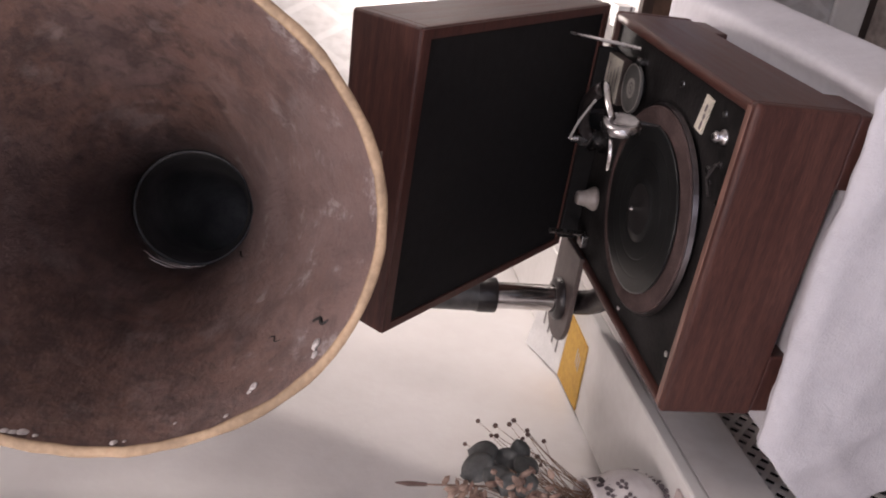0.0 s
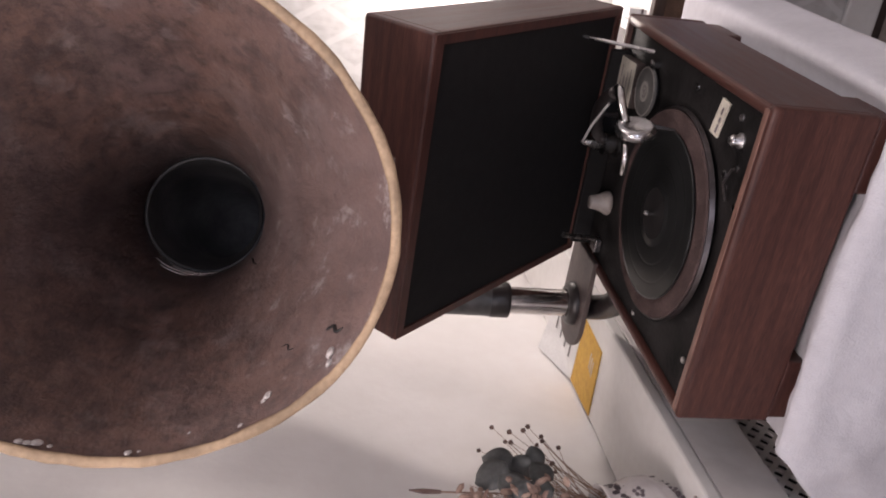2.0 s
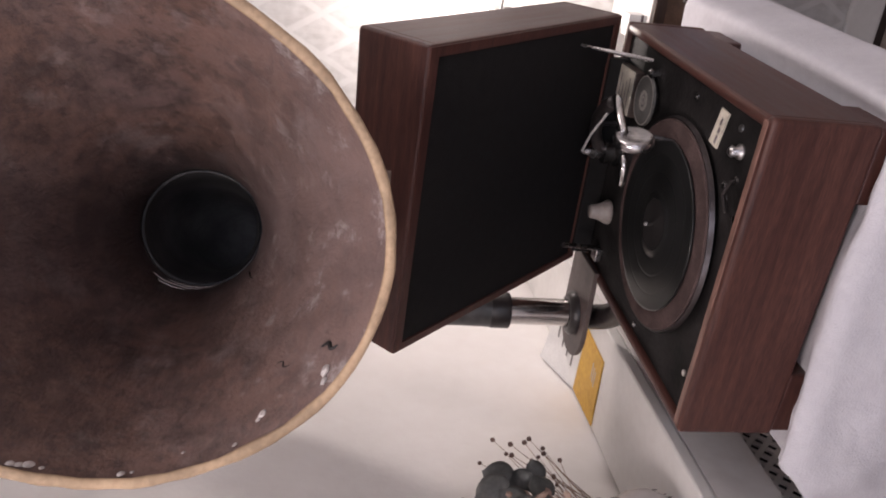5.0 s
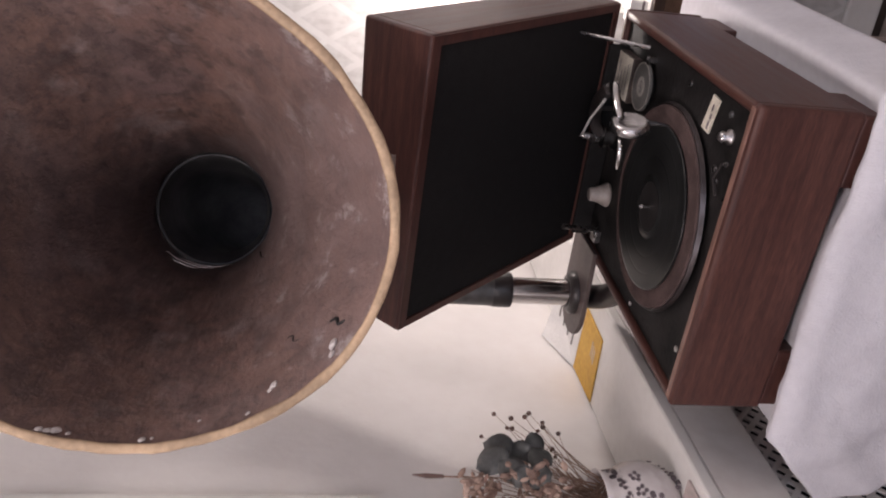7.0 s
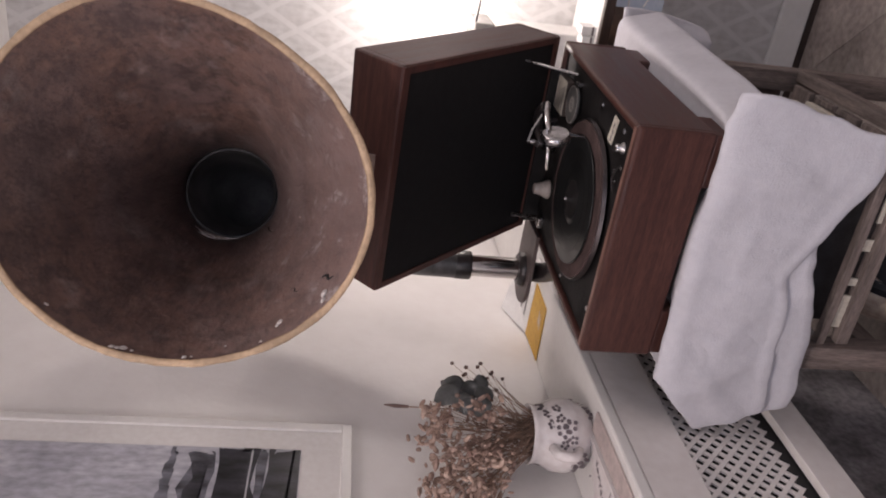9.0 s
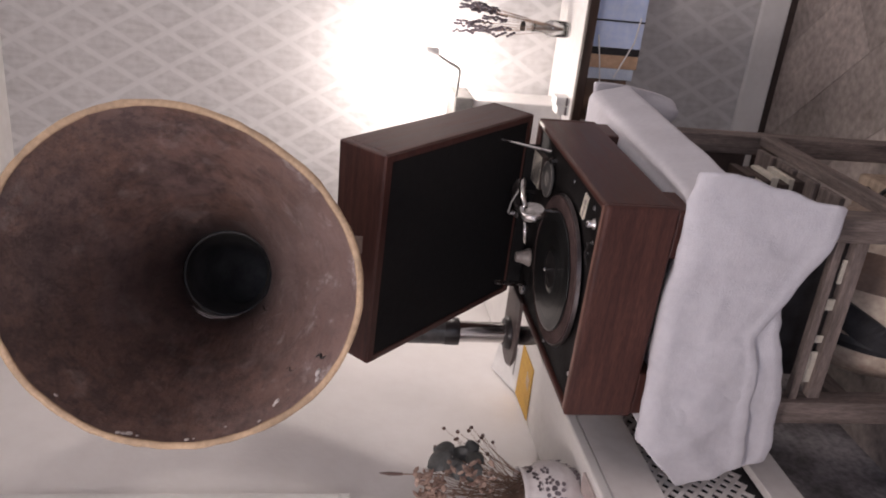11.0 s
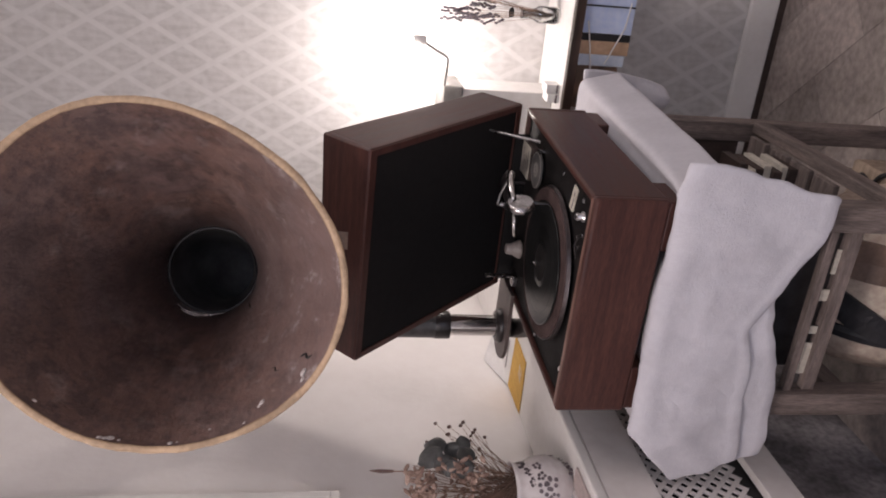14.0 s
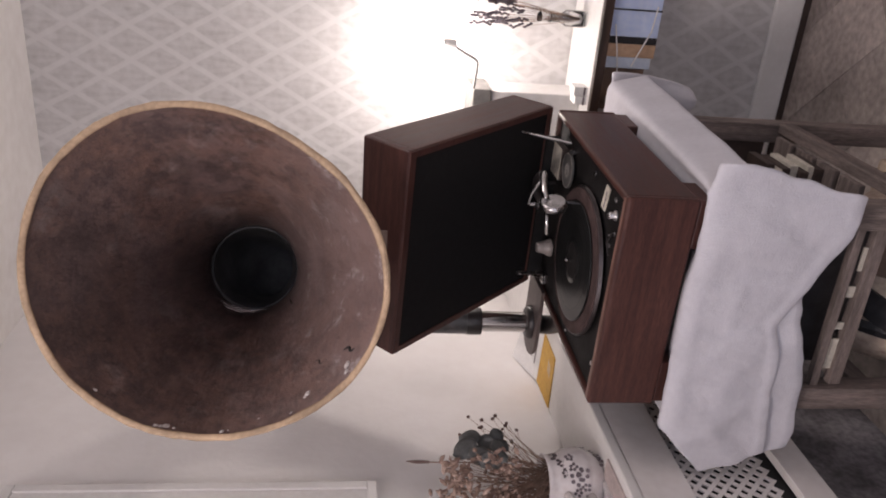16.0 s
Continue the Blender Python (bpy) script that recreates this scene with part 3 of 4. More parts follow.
HOLE_C, HOLE_R, NSEG = Vector((-0.471, 1.428, 1.617)), 0.096, 96
UX = RIM_N.cross(Vector((0, 0, 1))).normalized()
UY = UX.cross(RIM_N)


def bell_point(s, ph, grow=0.0):
    uneven = 1 + (1 - s) ** 2 * (-0.0303 * math.cos(2 * ph) - 0.0404 * math.sin(2 * ph) - 0.0036 * math.cos(3 * ph) + 0.0172 * math.sin(3 * ph))
    r = (HOLE_R + (RIM_R - HOLE_R) * (1 - s) ** 1.6) * uneven + grow
    c = RIM_C.lerp(HOLE_C, s)
    lump = 0.0022 * noise.noise(Vector((math.cos(ph) * 3, math.sin(ph) * 3, s * 9))) + 0.0011 * noise.noise(Vector((math.cos(ph) * 11, math.sin(ph) * 11, s * 30)))
    r += lump * (1 if s < 0.97 else 0)
    return c + r * (math.cos(ph) * UX + math.sin(ph) * UY)


PH = [2 * math.pi * k / NSEG for k in range(NSEG)]
inner = [[bell_point(i / 30, p) for p in PH] for i in range(31)]
outer = [[bell_point(i / 30, p, 0.006) for p in PH] for i in range(30, -1, -1)]
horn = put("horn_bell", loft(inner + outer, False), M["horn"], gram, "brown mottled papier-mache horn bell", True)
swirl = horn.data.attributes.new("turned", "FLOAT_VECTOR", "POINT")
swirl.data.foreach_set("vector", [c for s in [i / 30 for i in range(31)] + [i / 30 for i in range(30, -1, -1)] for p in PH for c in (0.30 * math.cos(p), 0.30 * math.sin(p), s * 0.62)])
rings = []
for k, p in enumerate(PH):
    c = bell_point(0, p, 0.003)
    out = (c - RIM_C).normalized()
    fat = 0.0050 + 0.0012 * noise.noise(Vector((math.cos(p) * 5, math.sin(p) * 5, 3))) + 0.0010 * noise.noise(Vector((math.cos(p) * 17, math.sin(p) * 17, 5)))
    rings.append([c + fat * (1.25 * math.cos(2 * math.pi * q / 12) * out + 0.9 * math.sin(2 * math.pi * q / 12) * RIM_N) for q in range(12)])
put("horn_bead", loft(rings + rings[:1], False), M["rim_tan"], horn, "tan rolled edge of the horn, worn and wavy", True)
neck_line = smooth_path([HOLE_C - (HOLE_C - RIM_C).normalized() * 0.004, HOLE_C + (HOLE_C - RIM_C) * 0.25, (-0.60, 1.640, 1.55), (-0.640, 1.590, 1.38), (-0.640, 1.505, 1.20), (-0.639, 1.492, 1.10)], 8)
neck_r = [0.0915 + (0.033 - 0.0915) * min(1, (i / (len(neck_line) - 1)) * 1.15) ** 0.9 for i in range(len(neck_line))]
put("horn_neck", tube(neck_line, neck_r, 40, False), M["neck_black"], gram, "black iron horn neck", True)
ringm = turn_to(RIM_N)
put("throat_ring", at(turned([(0.0955, -0.004), (0.0962, 0.004), (0.0935, 0.0055), (0.0905, 0.003), (0.0900, -0.004)], 64), *HOLE_C, m=ringm), M["throat_metal"], horn, "dull metal ring at the horn's throat", True)
for ph, s, size in ((5.31, 0.045, 0.010), (5.34, 0.028, 0.007), (5.62, 0.068, 0.008), (5.645, 0.058, 0.005), (5.76, 0.022, 0.004), (5.97, 0.05, 0.003), (6.20, 0.016, 0.006), (6.16, 0.02, 0.003), (0.26, 0.022, 0.008), (0.29, 0.016, 0.006), (0.32, 0.014, 0.006), (0.21, 0.02, 0.004), (0.75, 0.03, 0.005)):
    c = bell_point(s, ph, -0.0008)
    n = (RIM_C.lerp(HOLE_C, s) - c).normalized()
    chip = bmesh.new()
    bmesh.ops.create_icosphere(chip, subdivisions=2, radius=1)
    for v in chip.verts:
        k = 1 + 0.45 * noise.noise(v.co * 1.7 + Vector((ph * 9, s * 50, 0)))
        v.co = Vector((v.co.x * size * 0.62 * k, v.co.y * size * 1.05 * k, v.co.z * size * 0.38))
    put("paint_chip", at(chip, *c, m=turn_to(n)), M["chip_white"], horn, "chipped spot with white filler")
for ph, s0, s1, w in ((5.20, 0.065, 0.105, 0.0036), (5.42, 0.15, 0.185, 0.0014), (5.30, 0.66, 0.80, 0.0016)):
    pts = [bell_point(s0 + (s1 - s0) * k / 8, ph + 0.018 * math.sin(k * 0.8) + 0.006 * k, -0.0006) for k in range(9)]
    put("crack", tube(pts, [w * (0.3 + math.sin(math.pi * (k + 0.5) / 9)) * 0.6 for k in range(9)], 6), M["black"], horn)

for s, p0, p1 in ((0.955, -0.35, 0.55), (0.925, -0.10, 0.75), (0.90, 0.15, 0.60)):
    pts = [bell_point(s, p0 + (p1 - p0) * k / 16, -0.0004) for k in range(17)]
    put("scrape", tube(pts, [0.0014 * math.sin(math.pi * (k + 0.3) / 17) + 0.0002 for k in range(17)], 6), M["chrome_dull"], horn, "bare worn line near the throat")

PIPE = (-0.639, 1.492)
put("horn_pipe", at(turned([(0.026, 0.945), (0.026, 1.075)], 32), *PIPE, 0), M["chrome"], gram, "bright nickel horn support pipe", True)
put("pipe_sleeve", at(turned([(0.0265, 1.066), (0.034, 1.066), (0.0345, 1.070), (0.0345, 1.100), (0.032, 1.104), (0.030, 1.16)], 32), *PIPE, 0), M["old_iron"], gram, "black iron sleeve over the pipe", True)
put("pipe_collar", at(turned([(0.043, 0.936), (0.043, 0.944), (0.036, 0.950), (0.029, 0.952), (0.0265, 0.950)], 36), *PIPE, 0), M["old_iron"], gram, "dark round collar", True)
arc = [(-0.655 + 0.068 * math.cos(a), 1.492 + 0.068 * math.sin(a)) for a in [math.pi / 2 + math.pi * q / 18 for q in range(19)]]
put("horn_bracket", plate([(-0.520, 1.552), *[(x, y) for x, y in arc], (-0.520, 1.425)], 0.927, 0.936, 0.0015), M["bracket_brown"], gram, "flat brown iron bracket plate for the horn")
put("pipe_elbow", tube(smooth_path([(-0.640, 1.490, 0.928), (-0.642, 1.485, 0.900), (-0.622, 1.455, 0.880), (-0.585, 1.415, 0.876), (-0.548, 1.385, 0.876)], 6), 0.024, 18), M["old_iron"], gram, smooth=True)
put("crank_stub", tube([(-0.556, 1.355, 0.870), (-0.600, 1.372, 0.872)], 0.005, 8), M["old_iron"], gram)
put("gasket_tag", at(block(-0.017, 0.017, -0.001, 0.001, -0.014, 0.014, 0.0005), -0.282, 1.185, 1.347, m=pose(0, 0, 0, -20, 0, 12)), M["tag_brown"], gram, "small brown card tag behind the horn")

# ---- stand, towel and what is kept below ----
stand = thing("wooden_stand", (-0.33, 1.32, FZ), "weathered grey-brown wooden stand with open lower shelf", "stand")
for x0, y0 in ((-0.556, 1.003), (-0.160, 1.003), (-0.165, 1.590), (-0.556, 1.590)):
    put("leg", block(x0, x0 + 0.049, y0, y0 + 0.047, FZ, 0.738, 0.003), M["stand_wood"], stand)
put("top_board", block(-0.566, -0.104, 0.996, 1.650, 0.738, 0.758, 0.004), M["stand_wood_x"], stand)
for y0 in (1.008, 1.600):
    put("apron", block(-0.508, -0.161, y0, y0 + 0.022, 0.665, 0.737, 0.002), M["stand_wood_x"], stand)
put("back_panel", block(-0.506, -0.166, 1.603, 1.615, 0.362, 0.664, 0.001), M["stand_dark"], stand, "dark back panel")
for x0 in (-0.548, -0.138):
    put("side_rail", block(x0, x0 + 0.024, 1.051, 1.589, 0.300, 0.343, 0.003), M["stand_wood_y"], stand)
    put("side_apron", block(x0, x0 + 0.024, 1.051, 1.589, 0.670, 0.737, 0.003), M["stand_wood_y"], stand)
put("front_rail", block(-0.508, -0.158, 1.018, 1.036, 0.454, 0.471, 0.002), M["stand_wood_x"], stand)
put("front_rail", block(-0.508, -0.158, 1.022, 1.044, 0.402, 0.428, 0.002), M["stand_wood_x"], stand)
for k in range(4):
    put("shelf_slat", block(-0.523, -0.140, 1.205 + 0.094 * k, 1.280 + 0.094 * k, 0.344, 0.358, 0.002), M["stand_wood_x"], stand)


def towel_sheet(nu, nv, left, right, hem, lift, y_front, top_from, seed, folds):
    """Cloth lying on the stand's top from the back and falling over the front edge."""
    bm = bmesh.new()
    rows = []
    for j in range(nv + 1):
        row = []
        for i in range(nu + 1):
            u = i / nu
            flat = (1.70 - top_from) if top_from < 1.66 else 0
            v = j / nv * (flat + 0.30) - flat
            if v < 0:
                x = left(0) + (right(0) - left(0)) * u
                y, z = y_front - v, 0.7875 + lift
                x += 0.046 * u * (y - 1.0)
                over = max(0.0, x + 0.112 - 0.046 * (y - 1.0))
                if over > 0:
                    z -= over * 0.25 + 1.6 * max(0, over - 0.022)
                    x -= 0.55 * max(0, over - 0.022)
                z += 0.003 * noise.noise(Vector((x * 14, y * 14, seed))) - 0.022 * (y - 1.0) / 0.66 - 0.008 * min(1, max(0, (y - 0.995) / 0.06))
                x += 0.004 * noise.noise(Vector((y * 7, seed, 2))) * u
                sink = min(1, max(0, (-0.088 + 0.046 * (y - 1.0) - x) / 0.026)) * min(1, max(0, (y - 0.992) / 0.012))
                sink = sink * sink * (3 - 2 * sink)
                sink *= 1 - 0.85 * max(0.0, 1 - ((x + 0.335) / 0.115) ** 4) * max(0.0, 1 - max(0, y - 1.0) / 0.10)
                z += (0.7635 - 0.001 * (y - 1) / 0.66 + 0.0008 * noise.noise(Vector((x * 20, y * 20, 4))) - z) * sink
            else:
                w = v / 0.30
                x = left(w) + (right(w) - left(w)) * u
                z = 0.7875 + lift - (0.7875 - hem(x)) * w
                bend = min(1, w * 7)
                z += w * (0.003 * noise.noise(Vector((x * 30, seed, 7))) + 0.0022 * noise.noise(Vector((x * 110, seed, 9))))
                x += 0.006 * noise.noise(Vector((w * 7, seed, u * 2))) * (abs(u - 0.5) * 2) ** 4
                y = y_front - 0.016 * math.sin(bend * math.pi / 2) - folds * w * (0.5 + math.sin(x * 21 + seed + 2.2 * w) * 0.6 + 0.4 * math.sin(x * 47 + seed * 2)) + 0.010 * noise.noise(Vector((x * 10, z * 10, seed))) - 0.0035 * math.exp(-((w - 0.93) / 0.03) ** 2) - 0.012 * math.exp(-((x + 0.60 + 0.25 * (w - 0.5)) / 0.03) ** 2) * w
                y += 0.0060 * abs(noise.noise(Vector((x * 9 + 3 * z, z * 13, seed + 5)))) + 0.0042 * noise.noise(Vector((x * 26, z * 14, seed))) + 0.0018 * noise.noise(Vector((x * 60, z * 40, seed)))
                z += 0.004 * noise.noise(Vector((x * 16, seed, 1))) * w
            row.append(bm.verts.new((x, y, z)))
        rows.append(row)
    for a, b in zip(rows, rows[1:]):
        for i in range(nu):
            bm.faces.new((a[i], a[i + 1], b[i + 1], b[i]))
    bmesh.ops.recalc_face_normals(bm, faces=bm.faces)
    return bm


def curve(table):
    xs, ys = [p[0] for p in table], [p[1] for p in table]
    return lambda x: float(np.interp(x, xs, ys))


towel = thing("towel", (-0.33, 1.3, 0.781), "thick white terry towel folded over the wooden stand, hanging unevenly", "towel")
t_left = curve([(0, -0.585), (0.10, -0.600), (0.45, -0.688), (0.8, -0.655), (1, -0.637)])
t_right = curve([(0, -0.040), (0.10, -0.028), (0.25, -0.032), (0.5, -0.048), (1, -0.083)])
t_hem = curve([(-0.70, 0.56), (-0.64, 0.552), (-0.54, 0.560), (-0.44, 0.575), (-0.345, 0.602), (-0.277, 0.566), (-0.19, 0.520), (-0.083, 0.500), (-0.03, 0.505)])
t_hem2 = curve([(-0.70, 0.515), (-0.63, 0.503), (-0.57, 0.503), (-0.49, 0.516), (-0.41, 0.530), (-0.335, 0.560), (-0.26, 0.575), (-0.2, 0.59)])


def thick(ob, t):
    so = ob.modifiers.new("thickness", "SOLIDIFY")
    so.thickness, so.offset = t, 0.0
    su = ob.modifiers.new("soft", "SUBSURF")
    su.levels = su.render_levels = 1
    return ob


thick(put("upper_layer", towel_sheet(64, 84, t_left, t_right, t_hem, 0.007, 0.992, 1.0, 1.3, 0.008), M["towel"], towel, smooth=True), 0.009)
thick(put("lower_layer", towel_sheet(44, 30, curve([(0, -0.582), (0.45, -0.672), (1, -0.634)]), curve([(0, -0.25), (1, -0.23)]), t_hem2, 0.0, 1.001, 1.66, 2.6, 0.005), M["towel"], towel, smooth=True), 0.006)


def rear_corner():
    """The towel's rear corner, folded over the edge into a hanging, cupped flap."""
    rings = []
    for j in range(21):
        w = j / 20
        half = (0.056 - 0.013 * w) * math.sqrt(1 - 0.75 * (max(0, w - 0.72) / 0.28) ** 2)
        row = []
        for i in range(17):
            u = i / 8 - 1
            x = -0.088 - 0.014 * w + u * half + 0.003 * math.sin(w * 5)
            y = 1.708 + 0.022 * math.sin(min(1, w * 1.6) * math.pi / 2) + 0.016 * u * u * w + 0.005 * noise.noise(Vector((u * 2, w * 4, 3)))
            z = 0.752 - 0.245 * w + 0.014 * u * u * w + 0.004 * noise.noise(Vector((u * 3, w * 3, 8)))
            row.append((x, y, z))
        rings.append(row)
    return loft(rings, False, False)


thick(put("rear_corner", rear_corner(), M["towel"], towel, "creased rear corner of the towel", True), 0.015)

# things on the shelf and under the stand
case = thing("record_case", (-0.34, 1.20, 0.358), "black leathercloth record case with a small white label", "case")
put("case_body", block(-0.500, -0.180, 1.095, 1.255, 0.3585, 0.600, 0.008), M["black_leather"], case)
put("case_lid", block(-0.502, -0.178, 1.093, 1.257, 0.602, 0.630, 0.006), M["black_leather"], case)
put("case_label", block(-0.432, -0.418, 1.0915, 1.0945, 0.478, 0.500), M["paper"], case)
for k, (x, w, h) in enumerate(((-0.440, 0.070, 0.026), (-0.376, 0.016, 0.022), (-0.300, 0.024, 0.030), (-0.230, 0.050, 0.012))):
    b = thing("folded_paper", (x, 1.033, 0.428), "small cream folded paper tucked between the rails", "paper", "folded papers")
    put("sheet", block(x - w / 2, x + w / 2, 1.031, 1.035, 0.4282, 0.4285 + h * 0.75, 0.0008), M["old_card"], b)
z = 0.3585
for k, (mt, th) in enumerate((("stand_dark", 0.022), ("old_card", 0.016), ("stand_dark", 0.022), ("old_card", 0.020), ("stand_dark", 0.020), ("old_card", 0.015), ("stand_dark", 0.02))):
    b = thing("book", (-0.27, 1.39, z), "old book with %s cover lying in a stack" % ("cream" if mt == "old_card" else "dark brown"), "book", "stack of books")
    dx = 0.006 * math.sin(k * 2.4)
    put("cover", block(-0.39 + dx, -0.150 + dx, 1.335 + dx, 1.440 - dx, z, z + th - 0.0005, 0.0015), M[mt], b)
    z += th

bag = thing("holdall", (-0.37, 1.30, FZ), "tan canvas holdall with black leather trim on the floor", "bag")
prof = []
for i in range(17):
    a = -1 + 2 * i / 16
    k = (1 - abs(a) ** 3.2) ** 0.4 if abs(a) < 1 else 0.0
    k = max(k, 0.35)
    prof.append([(-0.37 + 0.20 * a, 1.27 + 0.165 * k * math.cos(q) * (1 + 0.06 * math.sin(a * 7)), 0.127 + 0.195 * k * math.sin(q) * (1 + 0.05 * math.sin(3 * q + a * 5))) for q in [2 * math.pi * n / 32 for n in range(32)]])
put("bag_body", loft(prof), M["canvas"], bag, smooth=True)


def bag_point(a, q, out=0.0):
    k = max((1 - abs(a) ** 3.2) ** 0.4 if abs(a) < 1 else 0.0, 0.35)
    return Vector((-0.37 + 0.20 * a, 1.27 + (0.165 + out) * k * math.cos(q) * (1 + 0.06 * math.sin(a * 7)), 0.127 + (0.195 + out) * k * math.sin(q) * (1 + 0.05 * math.sin(3 * q + a * 5))))


def bag_band(path, half, out):
    """A flat strip of leather lying on the bag along (a, q) steps."""
    rings = []
    for k, (a, q) in enumerate(path):
        h = half * (0.35 + 0.65 * math.sin(math.pi * min(1, 0.12 + k / (len(path) - 1) * 0.88)) ** 0.5)
        n = min(k + 1, len(path) - 1)
        side = Vector((path[n][1] - path[n - 1][1], path[n - 1][0] - path[n][0])).normalized() * h
        rings.append([bag_point(a - side.x, q - side.y, 0.001), bag_point(a - side.x, q - side.y, out), bag_point(a, q, out + 0.003), bag_point(a + side.x, q + side.y, out), bag_point(a + side.x, q + side.y, 0.001)])
    return loft(rings, True, True)


put("strap", bag_band([(-0.42, math.pi * (0.5 + 0.6 * t / 14)) for t in range(15)], 0.07, 0.006), M["black_leather"], bag)
put("strap", bag_band([(0.42, math.pi * (0.5 + 0.6 * t / 14)) for t in range(15)], 0.19, 0.006), M["brown_leather"], bag, "brown leather strap")
put("trim_flap", bag_band([(0.02 - 0.40 * t / 12, math.pi * (0.60 + 0.32 * t / 12)) for t in range(13)], 0.17, 0.009), M["black_leather"], bag, "black leather flap")
put("buckle", at(turned([(0.010, 0), (0.016, 0), (0.016, 0.004), (0.010, 0.004)], 18), -0.310, 1.103, 0.235, m=turn_to((0.2, -1, 0.2))), M["chrome_dull"], bag)
blk = thing("wood_offcut", (-0.245, 1.49, FZ), "pale wooden block with black cord on the floor", "wood block")
put("block", block(-0.300, -0.190, 1.41, 1.585, FZ, 0.050, 0.008), M["pale_wood"], blk)
put("cord", tube(smooth_path([(-0.235, 1.598, 0.0), (-0.225, 1.590, 0.056), (-0.245, 1.560, 0.056), (-0.215, 1.530, 0.058), (-0.225, 1.49, 0.055), (-0.195, 1.46, 0.056), (-0.182, 1.45, 0.02)], 6), 0.0055, 8), M["black"], blk)

# Added facing makes the wall below the radiator cover darker and mottled.
tagged(part("wall_base", block(WX0, WX0 + 0.014, WY0, WY1 - 0.02, FZ, 0.436), M["dark_mottle"]), "dark mottled grey facing added low on the wall", "wall", kind="structure")

# ---- radiator cover ----
CX, CY0, CY1 = -0.683, -0.30, 2.20
cover = thing("radiator_cover", (-0.79, 1.0, 0.855), "off-white radiator cover with a perforated lattice front, fixed to the wall", "radiator cover")
put("top_board", block(WX0 + 0.005, -0.681, CY0, CY1, 0.832, 0.857, 0.005, 3), M["gloss_white"], cover)
put("upper_rail", block(CX - 0.018, CX, CY0, CY1, 0.725, 0.831, 0.002), M["cover_grey"], cover)
put("lower_rail", block(CX - 0.016, CX + 0.004, CY0, CY1, 0.437, 0.507, 0.002), M["cover_grey"], cover)
put("backing", block(CX - 0.060, CX - 0.050, CY0, CY1, 0.44, 0.83), M["black"], cover)
# Black strip paints the darkness of the gap above the lower rail.
put("bottom_slot", block(CX - 0.030, CX - 0.020, CY0, CY1, 0.500, 0.536), M["black"], cover)
put("side_panel", block(WX0, CX - 0.001, CY1 - 0.02, CY1 - 0.001, 0.44, 0.831), M["cover_grey"], cover)
put("side_panel", block(WX0, CX - 0.001, CY0 + 0.001, CY0 + 0.02, 0.44, 0.831), M["cover_grey"], cover)


def lattice(y0, y1, z0, z1, x, pitch, half):
    """Crossing slanted bars with a small cross bar at each opening."""
    bm = bmesh.new()
    h = z1 - z0
    for sgn, dx in ((1, 0.0), (-1, 0.0016)):
        c = y0 - h
        while c < y1 + h:
            p = [(c, z0), (c + sgn * h, z1)]
            lo, hi = max(y0, min(p[0][0], p[1][0])), min(y1, max(p[0][0], p[1][0]))
            if hi - lo > 0.004:
                f = lambda y: z0 + (y - c) * sgn
                d = half * 1.414
                for xx in (0,):
                    vs = [bm.verts.new((x + dx, lo, f(lo) - d)), bm.verts.new((x + dx, hi, f(hi) - d)), bm.verts.new((x + dx, hi, f(hi) + d)), bm.verts.new((x + dx, lo, f(lo) + d))]
                    bk = [bm.verts.new(v.co - Vector((0.004, 0, 0))) for v in vs]
                    bm.faces.new(vs)
                    for a in range(4):
                        bm.faces.new((vs[a], bk[a], bk[(a + 1) % 4], vs[(a + 1) % 4]))
            c += pitch
    bmesh.ops.recalc_face_normals(bm, faces=bm.faces)
    return bm


tagged(put("lattice", lattice(CY0 + 0.02, CY1 - 0.02, 0.533, 0.728, CX - 0.012, 0.0310, 0.0044), M["cover_grey"], cover, "pressed lattice grille"), kind="stuff")

# leaflet
leaf = thing("leaflet", (-0.83, 1.6, 0.857), "open leaflet with a yellow page and a white page", "leaflet")
put("yellow_page", plate([(-0.893, 1.474), (-0.742, 1.480), (-0.735, 1.600), (-0.898, 1.612)], 0.8575, 0.8600), M["yellow"], leaf, "yellow printed page")
wp = bmesh.new()
vs = [wp.verts.new(p) for p in ((-0.898, 1.613, 0.8605), (-0.740, 1.602, 0.8605), (-0.770, 1.735, 0.885), (-0.899, 1.745, 0.905))]
wp.faces.new(vs)
wo = put("white_page", wp, M["paper"], leaf, "white printed page")
wo.modifiers.new("t", "SOLIDIFY").thickness = 0.0015
for k in range(4):
    put("print_line", at(block(-0.045 + 0.012 * k, 0.045, -0.003, 0.003, 0, 0.0005), -0.81, 1.635 + 0.022 * k, 0.8668 + 0.0058 * k, m=pose(0, 0, 0, 12, 0, -4)), M["dial_grey"], leaf)
for k in range(3):
    put("print_bar", at(block(-0.018, 0.018, -0.002, 0.002, 0, 0.0006), -0.80 + 0.004 * k, 1.505 + 0.010 * k, 0.8601), M["old_card"], leaf)

# ---- flower pot with dried flowers ----
POT = (-0.785, 1.057)
pot = thing("flower_pot", (*POT, 0.857), "white glazed ceramic pot with a small dark floral print", "pot")
PP = [(0.044, 0.0), (0.049, 0.004), (0.067, 0.026), (0.075, 0.050), (0.072, 0.078), (0.060, 0.100), (0.057, 0.114), (0.061, 0.125)]
put("pot_body", at(turned([(0.0001, 0.0), *PP, (0.057, 0.125), (0.052, 0.114), (0.055, 0.098), (0.043, 0.055), (0.0001, 0.050)], 48), *POT, 0.857), M["ceramic"], pot, smooth=True)


def pot_r(z):
    return float(np.interp(z, [p[1] for p in PP], [p[0] for p in PP]))


